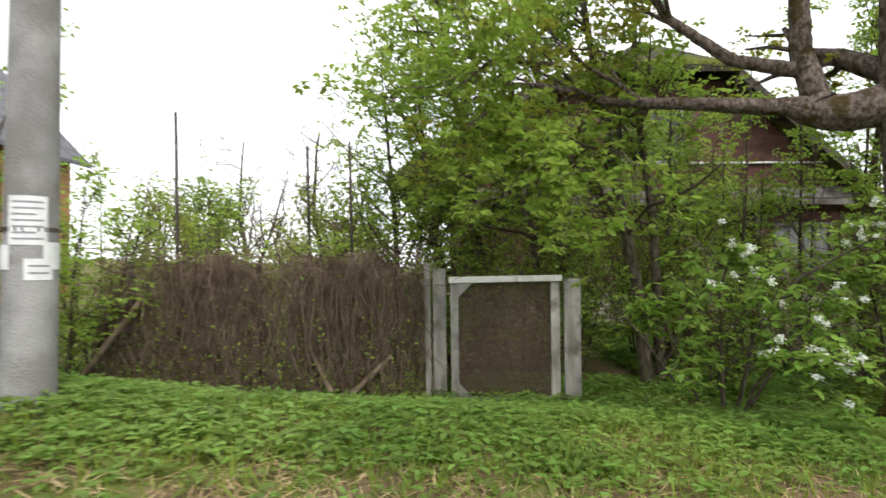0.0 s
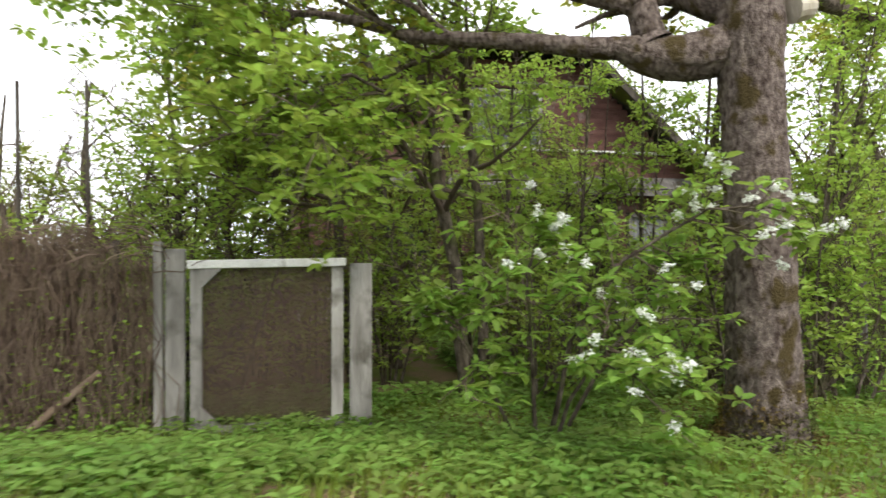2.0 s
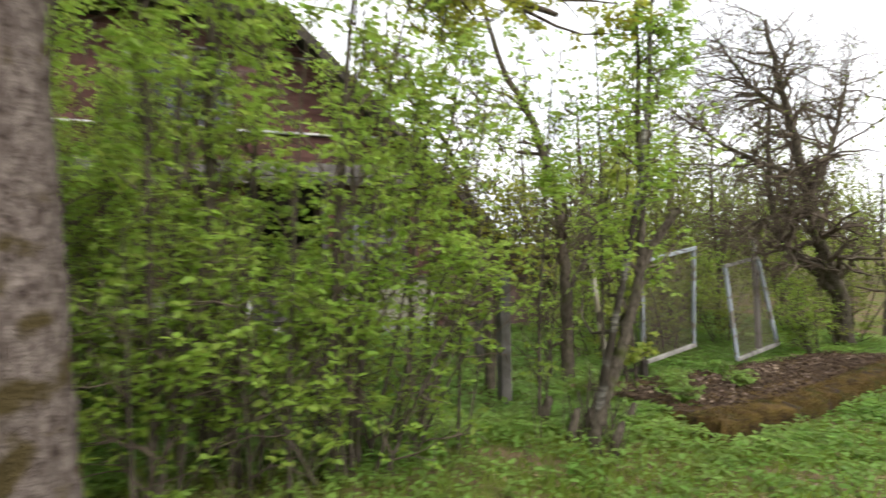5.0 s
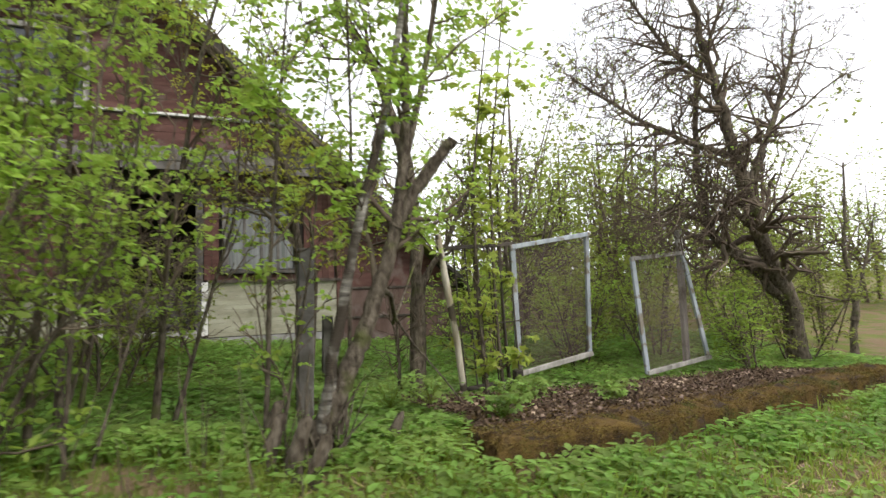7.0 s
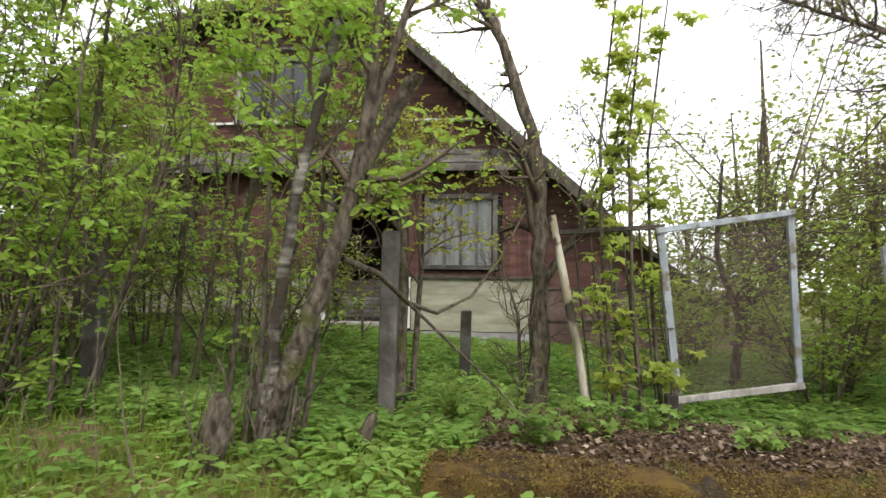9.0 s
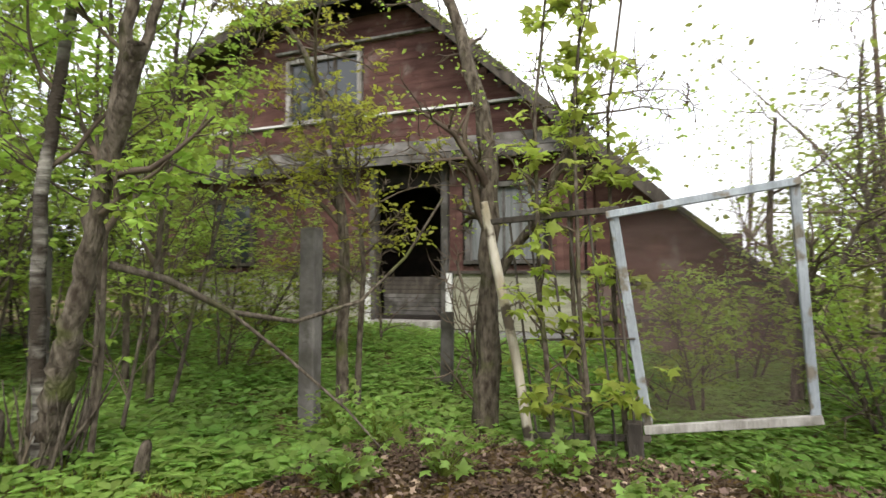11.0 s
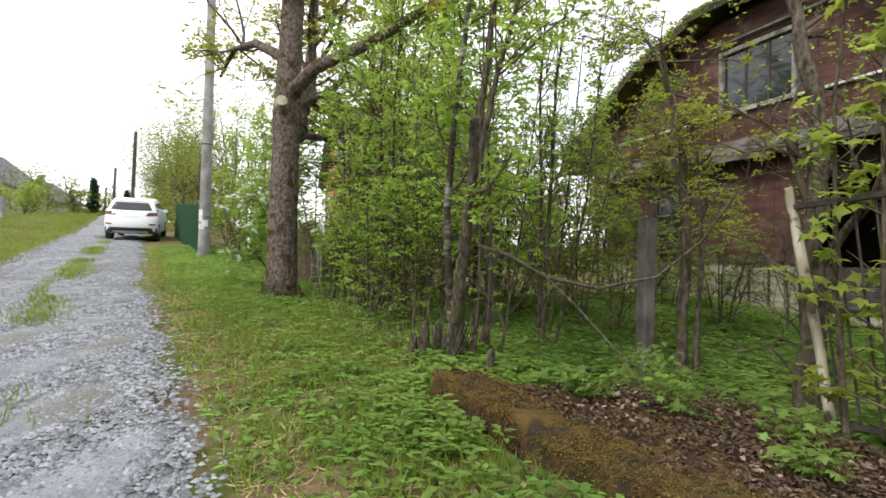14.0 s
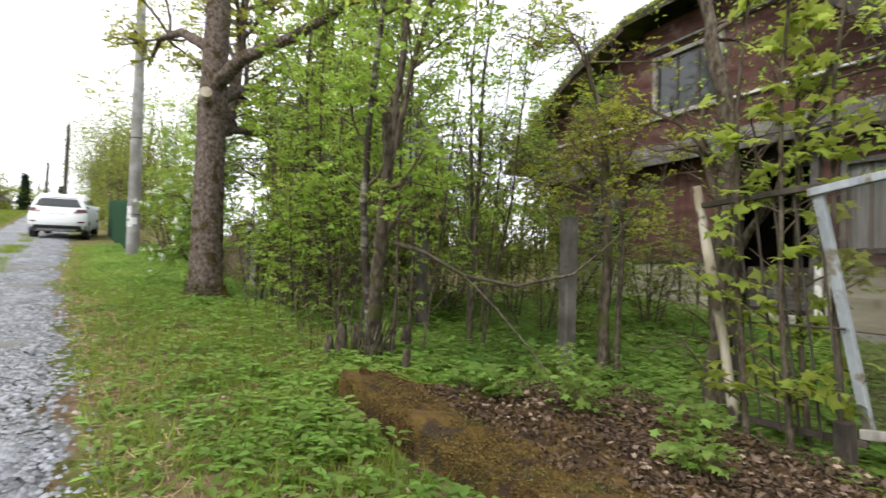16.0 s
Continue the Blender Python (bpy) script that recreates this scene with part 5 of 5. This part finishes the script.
p = part("gate_post", beam_bm((15.95, 9.5, -0.5), (15.85, 9.5, 1.75), 0.09, 0.09), M_GREYWOOD)
tagged(p, "grey wooden post behind the tilted gate leaf", "post")
lp = Tubes()
lp.add([(11.5, 8.93, -0.5), (11.4, 8.9, 0.2), (11.24, 8.87, 1.0), (11.13, 8.85, 1.58)], (0.045, 0.042, 0.045, 0.038), 9, 0.15)
tagged(put("leaning_pole", lp.mesh("leaning_pole"), M_PALEPOLE), "peeling pale pole leaning at the trellis", "pole")
for (x, y, zt, w) in ((9.45, 8.71, 1.4, 0.17), (6.69, 8.03, 1.46, 0.16), (10.1, 10.6, 0.5, 0.14)):
    p = part("garden_post", beam_bm((x, y, gz(x, y, -0.25)), (x + 0.02, y, zt), w, w * 0.85, 0.012), M_OLDGREY)
    tagged(p, "square weathered wooden garden post", "post", "garden posts")
trel = made("trellis", "rusty metal trellis panel with wooden top rail", "trellis")
part("top_rail", beam_bm((11.12, 8.86, 1.4), (12.25, 8.86, 1.47), 0.05, 0.05), M_DARKWOOD, trel)
part("bottom_rail", beam_bm((11.5, 8.95, -0.4), (12.45, 9.05, -0.36), 0.05, 0.05), M_DARKWOOD, trel)
for k in range(6):
    s = k / 5
    tb = Tubes()
    tb.add([(11.55 + 0.8 * s, 8.96, -0.42), (11.35 + 0.82 * s, 8.88, 1.4 + 0.06 * s)], (0.011, 0.011), 5)
    put("bar", tb.mesh("bar"), M_DARKWOOD, trel)
tb = Tubes()
tb.add([(11.45, 8.9, 0.4), (12.35, 8.95, 0.44)], (0.01, 0.01), 5)
put("cross_bar", tb.mesh("cross_bar"), M_DARKWOOD, trel)
p = part("short_post", beam_bm((12.35, 9.0, -0.75), (12.33, 8.98, -0.22), 0.12, 0.1, 0.01), M_DARKWOOD)
tagged(p, "short dark rotten post at the trellis foot", "post")

# ---- mossy slab with litter ----
outline = [(10.3, 5.86), (11.9, 6.02), (13.5, 6.28), (15.0, 6.55), (17.1, 6.95), (17.1, 8.7), (13.0, 8.75), (11.0, 8.7), (10.75, 7.6), (10.45, 6.6)]
bm = bmesh.new()
sg = np.random.default_rng(600)
top_v = {}
xs, ys = np.linspace(10.2, 17.1, 70), np.linspace(0, 1, 26)
vv, ff = [], []
for i, x in enumerate(xs):
    y0 = float(np.interp(x, (10.2, 11.9, 13.5, 15, 17.1), (5.86, 6.02, 6.28, 6.55, 6.95))) + 0.015 * math.sin(x * 9) + 0.012 * sg.normal()
    y1 = float(np.interp(x, (10.2, 10.7, 11.0, 17.1), (6.0, 7.5, 8.7, 8.75)))
    for j, s in enumerate(ys):
        y = y0 + (y1 - y0) * s
        lip = 1.0 - float(ease(np.array(((y - y0) - 0.36) / 0.14)))
        z = gz(x, min(y, 6.6), 0) + 0.1 + 0.1 * lip + 0.019 * sg.normal() + 0.015 * math.sin(x * 4 + y * 5) - 0.16 * float(ease(np.array((y - 7.0) / 1.7)))
        if j == 0:
            y, z = y0 - 0.02, gz(x, y0, -0.12)
        elif j == 1:
            y = y0 + 0.02 * sg.random()
        elif j == 2:
            y = y0 + 0.07
        if i == 0 or i == 69 or j == 25:
            z = gz(x, y, -0.14)
        vv.append((x, y, z))
for i in range(69):
    for j in range(25):
        ff.append((i * 26 + j, (i + 1) * 26 + j, (i + 1) * 26 + j + 1, i * 26 + j + 1))
slab = put("mossy_slab", raw_mesh("mossy_slab", np.array(vv), [np.array(ff)]), M_MOSS)
tagged(slab, "low concrete slab overgrown with brown-green moss", "slab")


def slab_z(x, y):
    return height(x, np.minimum(y, 6.6)) + 0.135 - 0.16 * ease((y - 7.0) / 1.7)


lx_, ly_ = sg.uniform(10.5, 17, 30000), sg.uniform(6.2, 8.7, 30000)
ok = (ly_ > 6.34 + (lx_ - 10.5) * 0.16) & (sg.random(30000) < 0.3 + 0.7 * patch(lx_, ly_, 1.7, 3))
lx_, ly_ = lx_[ok], ly_[ok]
put_ob = put("soil_litter", scatter("soil_litter", np.stack([lx_, ly_, slab_z(lx_, ly_)], -1), sg.uniform(0.02, 0.055, len(lx_)), OVAL, 0.7, rng=sg), M_LITTER)
tagged(put_ob, "dark rotten leaves on the mossy slab", "leaf litter", kind="stuff")
lx_, ly_ = sg.uniform(10.8, 16.5, 2200), sg.uniform(6.5, 8.8, 2200)
ok = (ly_ > 6.5 + (lx_ - 10.5) * 0.16) & (sg.random(2200) < 0.75 * patch(lx_, ly_, 2.2, 5) ** 1.5)
lx_, ly_ = np.concatenate([lx_[ok], sg.uniform(3, 15.5, 900)]), np.concatenate([ly_[ok], sg.uniform(0.15, 1.8, 900)])
far_k = ly_ < 2
ly_ = np.where(far_k, road_edge(lx_) + ly_, ly_)
zz = np.where(far_k, height(lx_, ly_) + 0.03, slab_z(lx_, ly_) + 0.02)
put_ob = put("dead_leaves", scatter("dead_leaves", np.stack([lx_, ly_, zz], -1), sg.uniform(0.025, 0.058, len(lx_)), MAPLE, 0.6, rng=sg), M_DEADLEAF)
tagged(put_ob, "pale curled dead maple leaves on slab and verge", "dead leaves", kind="stuff")
nm = 60000
ex_ = sg.uniform(10.25, 17, nm)
ey_ = np.interp(ex_, (10.2, 11.9, 13.5, 15, 17.1), (5.86, 6.02, 6.28, 6.55, 6.95))
face_ = np.arange(nm) < 16000
over = np.where(face_, sg.uniform(-0.03, 0.0, nm), sg.random(nm) ** 1.4 * 0.44)
keep = face_ | (sg.random(nm) < 0.25 + 0.75 * patch(ex_, ey_ + over, 2.8, 2))
ex_, ey_, face_ = ex_[keep], (ey_ + over)[keep], face_[keep]
ez_ = height(ex_, np.minimum(ey_, 6.6)) + np.where(face_, 0.2 - 0.24 * sg.random(len(ex_)) ** 1.5, 0.2 + sg.uniform(-0.01, 0.025, len(ex_)))
put_ob = put("edge_moss", scatter("edge_moss", np.stack([ex_, ey_, ez_], -1), sg.uniform(0.007, 0.02, len(ex_)), DIAMOND, 0.15, rng=sg), M_MOSSLEAF)
tagged(put_ob, "ochre and green moss cushions along the slab edge", "moss", kind="stuff")
for i, (x, y, s) in enumerate(((11.3, 7.4, 0.3), (10.9, 6.9, 0.22), (11.9, 8.0, 0.25), (12.5, 7.3, 0.2), (10.6, 7.9, 0.35), (13.2, 8.2, 0.25), (10.2, 8.0, 0.4))):
    r3 = np.random.default_rng(620 + i)
    n = 90
    pts = np.stack([x + r3.normal(size=n) * s * 0.5, y + r3.normal(size=n) * s * 0.5, slab_z(np.full(n, x), np.full(n, y)) + r3.uniform(0.02, s * 0.9, n)], -1)
    stem = Tubes()
    for q in pts[:40]:
        stem.add([(x, y, slab_z(np.array(x), np.array(y)) - 0.03), (x + (q[0] - x) * 0.5, y + (q[1] - y) * 0.5, q[2] * 0.6 + slab_z(np.array(x), np.array(y)) * 0.4), q], (0.003, 0.0025, 0.002), 3)
    w = made("weed_clump", "bushy green weed growing on the slab", "weed", "weeds on the slab")
    tagged(put("stalk", stem.mesh("stalk"), M_BLADE, w), kind="stuff")
    put("foliage", scatter("foliage", pts, r3.uniform(0.045, 0.1, n), MAPLE, 0.65, rng=r3), M_HERB, w)

# ---- parked car ----
car = made("parked_car", "white SUV parked on the gravel track, rear view", "car")
cx, cy = -12.8, 0.25
cz = gz(cx, cy, 0.03)
tilt = Matrix.Translation((cx, cy, cz)) @ Matrix.Rotation(radians(1.5), 4, "Z") @ Matrix.Rotation(radians(5), 4, "Y")


def cpart(name, bm, material, label="", parent=None):
    bm.transform(tilt)
    return part(name, bm, material, parent or car, label)


side = [(2.28, 0.36), (2.36, 0.5), (2.38, 0.66), (2.34, 0.9), (2.26, 1.08), (2.12, 1.32), (1.94, 1.56), (1.7, 1.66), (1.2, 1.71), (0.2, 1.72), (-0.35, 1.64), (-0.75, 1.42), (-1.2, 1.14), (-1.7, 1.06), (-2.1, 0.96), (-2.32, 0.75), (-2.36, 0.4), (-1.8, 0.28), (1.9, 0.28)]


def narrow(z):
    """How far the cabin draws in above the waist."""
    return 1 - 0.2 * max(0, z - 1.0) / 0.7


def corner(y):
    """How far the tail and nose round off towards the sides."""
    return 0.3 * abs(y / 0.94) ** 5


bm = bmesh.new()
rings = []
for yy in (-0.94, -0.915, -0.86, -0.74, -0.5, 0, 0.5, 0.74, 0.86, 0.915, 0.94):
    edge = max(0, abs(yy) - 0.8) / 0.14
    rings.append([bm.verts.new((x - math.copysign(corner(yy), x) * (abs(x) > 1.6), yy * narrow(z), z - 0.07 * edge ** 2 * (z > 1.4) + 0.04 * edge ** 2 * (z < 0.4))) for x, z in side])
for p, q in zip(rings[:-1], rings[1:]):
    for k in range(len(side)):
        bm.faces.new((p[k], q[k], q[(k + 1) % len(side)], p[(k + 1) % len(side)]))
bm.faces.new(rings[0][::-1])
bm.faces.new(rings[-1])
bmesh.ops.recalc_face_normals(bm, faces=bm.faces[:])
for f in bm.faces:
    f.smooth = len(f.verts) == 4
cpart("body", bm, M_CARPAINT, "white painted body")


def rear_plate(y0, y1, z0, z1, name, material, off=0.012, label="", w1=None):
    """A panel that follows the rounded tail between two widths and two heights."""
    def xr(y, z):
        return float(np.interp(z, (0.36, 0.5, 0.66, 0.9, 1.08, 1.32, 1.56, 1.66), (2.28, 2.36, 2.38, 2.34, 2.26, 2.12, 1.94, 1.7))) - corner(y) + off
    top0, top1 = w1 or (y0, y1)
    bm = bmesh.new()
    grid = []
    for s in np.linspace(0, 1, 9):
        row = []
        for u in np.linspace(0, 1, 5):
            z = z0 + (z1 - z0) * u
            y = (y0 + (y1 - y0) * s) * (1 - u) + (top0 + (top1 - top0) * s) * u
            row.append(bm.verts.new((xr(y, z), y * narrow(z), z)))
        grid.append(row)
    for p, q in zip(grid[:-1], grid[1:]):
        for k in range(4):
            bm.faces.new((p[k], q[k], q[k + 1], p[k + 1]))
    skin = bmesh.ops.extrude_face_region(bm, geom=bm.faces[:])
    bmesh.ops.translate(bm, verts=[v for v in skin["geom"] if isinstance(v, bmesh.types.BMVert)], vec=(-0.04, 0, 0))
    bmesh.ops.recalc_face_normals(bm, faces=bm.faces[:])
    return cpart(name, bm, material, label)


rear_plate(-0.8, 0.8, 1.24, 1.54, "rear_window", M_GLASS, 0.012, "dark tinted rear window", (-0.7, 0.7))
rear_plate(-0.72, 0.72, 1.6, 1.64, "roof_spoiler", M_CARPAINT, 0.1, "white roof spoiler")
rear_plate(-0.62, 0.62, 0.34, 0.42, "skid_plate", M_STEEL, 0.035, "silver skid plate")
rear_plate(-0.92, 0.92, 0.32, 0.55, "bumper", M_BLACK, 0.02, "black lower bumper")
rear_plate(-0.26, 0.26, 0.98, 1.09, "number_plate", M_PAPER, 0.02)
for s in (-1, 1):
    rear_plate(min(s * 0.52, s * 0.94), max(s * 0.52, s * 0.94), 1.04, 1.17, "tail_lamp", M_TAIL, 0.02, "dark red tail lamp", (min(s * 0.66, s * 0.94), max(s * 0.66, s * 0.94)))
    rear_plate(min(s * 0.66, s * 0.88), max(s * 0.66, s * 0.88), 0.66, 0.71, "reflector", M_TAIL, 0.02)
    bm = prism_bm([(1.7, 1.2), (1.75, 1.5), (0.2, 1.56), (-0.4, 1.5), (-0.95, 1.18)], s * 0.9 - 0.005, s * 0.9 + 0.005)
    for v in bm.verts:
        v.co.y -= s * 0.18 * max(0, v.co.z - 1.0) / 0.7 * 0.9 - s * 0.02
    cpart("side_window", bm, M_GLASS, "dark side glass")
    bm = box_bm(-0.95, -0.75, s * 0.98 - 0.08, s * 0.98 + 0.08, 1.1, 1.25, 0.03)
    cpart("door_mirror", bm, M_CARPAINT)
    for x in (1.42, -1.42):
        tb = bmesh.new()
        bmesh.ops.create_cone(tb, cap_ends=True, segments=24, radius1=0.35, radius2=0.35, depth=0.24, matrix=Matrix.Translation((x, s * 0.84, 0.35)) @ Matrix.Rotation(radians(90), 4, "X"))
        bmesh.ops.bevel(tb, geom=tb.edges[:], offset=0.03, segments=2, affect="EDGES")
        tyre = cpart("tyre", tb, M_BLACK, "black tyre")
        rb = bmesh.new()
        bmesh.ops.create_cone(rb, cap_ends=True, segments=20, radius1=0.22, radius2=0.2, depth=0.26, matrix=Matrix.Translation((x, s * 0.85, 0.35)) @ Matrix.Rotation(radians(90), 4, "X"))
        cpart("rim", rb, M_STEEL, "alloy rim", tyre)

# ---- along the upper road ----
for x, y, h, r in ((-30, -2.7, 6.5, 0.12), (-48, -7.1, 5.0, 0.12), (-75, -13.0, 5.0, 0.12)):
    pl = made("telegraph_pole", "distant dark wooden telegraph pole", "pole", "telegraph poles")
    tb = Tubes()
    z = gz(x, y)
    tb.add([(x, y, z), (x, y + 0.1, z + h)], (r * 1.2, r), 10)
    put("shaft", tb.mesh("shaft"), M_DARKWOOD, pl)
    part("crossarm", beam_bm((x, y - 0.7, z + h - 0.5), (x, y + 0.7, z + h - 0.5), 0.1, 0.1), M_DARKWOOD, pl)
green = made("green_fence", "dark green corrugated metal roadside fence", "fence")
for i in range(8):
    x0 = -15.5 + i * 1.6
    if x0 > -3.6:
        break
    y0 = float(road_edge(np.array(x0))) + 1.5
    z = gz(x0, y0, 0.05)
    for k in range(8):
        part("fence_panel", box_bm(x0 + k * 0.19, x0 + k * 0.19 + 0.187, y0 + k * 0.03 - 0.015 - 0.02 * (k % 2), y0 + k * 0.03 + 0.02, z - 0.3, z + 1.45), M_GREENFENCE, green)


def cottage(name, label, x, y, w, d, h, rh, wall, roof, turn):
    hs = empty(name, label, "house")
    z = gz(x, y, -0.3)
    m = Matrix.Translation((x, y, z)) @ Matrix.Rotation(radians(turn), 4, "Z")
    bm = box_bm(-w / 2, w / 2, -d / 2, d / 2, 0, h)
    bm.transform(m)
    part("wall", bm, wall, hs)
    bm = prism_bm([(-w / 2, h), (w / 2, h), (0, h + rh - 0.1)], -d / 2, d / 2)
    bm.transform(m)
    part("gable", bm, wall, hs)
    for s in (-1, 1):
        bm = slab_roof([(0, h + rh), (s * (w / 2 + 0.4), h - 0.25)], -d / 2 - 0.4, d / 2 + 0.4, 0.12)
        bm.transform(m)
        part("roof", bm, roof, hs)
    for k in (-0.25, 0.25):
        bm = box_bm(w * k - 0.5, w * k + 0.5, -d / 2 - 0.03, -d / 2 + 0.02, h * 0.35, h * 0.78, 0.01)
        bm.transform(m)
        wd = part("window", bm, M_WHITE, hs)
        bm = box_bm(w * k - 0.42, w * k + 0.42, -d / 2 - 0.04, -d / 2 - 0.02, h * 0.38, h * 0.75)
        bm.transform(m)
        part("pane", bm, M_GLASS, wd)
    bm = box_bm(0.5, 0.95, 0.4, 0.85, h, h + rh + 0.5, 0.01)
    bm.transform(m)
    part("chimney", bm, M_CONCRETE, hs)


cottage("neighbour_house", "neighbour's varnished timber house with dark roof", -14.8, 13.0, 6.5, 8, 4.6, 3.6, M_ORANGE, M_FARROOF, 0)
cottage("far_cottage", "distant grey-roofed cottage above the road", -52, -20, 9, 10, 3.2, 3.4, M_PLASTER, M_FARROOF, 80)
cottage("far_cottage", "distant low grey-roofed outbuilding", -62, -18, 7, 8, 2.4, 2.4, M_PLASTER, M_FARROOF, 75)
for i, (x, y, h, ln) in enumerate(((-14.5, -7.2, 1.5, 2600), (-17, -10, 2.4, 2600), (-24, -8.6, 1.6, 2200), (-30, -9, 1.8, 2200), (-34, -10, 1.7, 2200), (-20, -12.5, 2.6, 2400), (-5.5, 4.4, 2.0, 1500))):
    z = gz(x, y)
    r2 = np.random.default_rng(260 + i)
    tree("roadside_bush", "rounded roadside bush with budding twigs", [
        ([(x + a * 0.12, y + b * 0.12, z), (x + a * 0.4, y + b * 0.4, z + h * 0.55), (x + a * 0.55, y + b * 0.55, z + h)], 0.025, 0.008) for a, b in r2.normal(size=(7, 2))],
        260 + i, 9, 0.75, 1, M_LEAF_B, ln, 0.08, OVAL, 0.14, lo=0.1, category="bush", group="roadside bushes", sides=5)
p = part("gate_pillar", box_bm(-22.3, -21.9, -8.0, -7.6, gz(-22, -7.8, -0.1), gz(-22, -7.8, 1.2), 0.03), M_CONCRETE)
tagged(p, "short pale concrete pillar by the road", "pillar")
for x, y, h in ((-66, -12.5, 5.5), (-70, -9.5, 4.5)):
    z = gz(x, y, -0.3)
    sp_ = made("spruce", "distant dark spruce on the skyline", "tree", "distant spruces")
    tb = Tubes()
    tb.add([(x, y, z), (x, y, z + h)], (0.2, 0.03), 6)
    put("trunk", tb.mesh("trunk"), M_BARK2, sp_)
    r4 = np.random.default_rng(int(h))
    n = 2200
    s = r4.random(n) ** 0.7
    a = r4.uniform(0, 6.28, n)
    rad = (s * h * 0.2) * np.sqrt(r4.random(n)) * (0.8 + 0.3 * np.sin(s * 40))
    pts = np.stack([x + rad * np.cos(a), y + rad * np.sin(a), z + h * (1 - 0.92 * s)], -1)
    put("crown", scatter("crown", pts, r4.uniform(0.3, 0.6, n), DIAMOND, 0.4, rng=r4), M_SPRUCE, sp_)
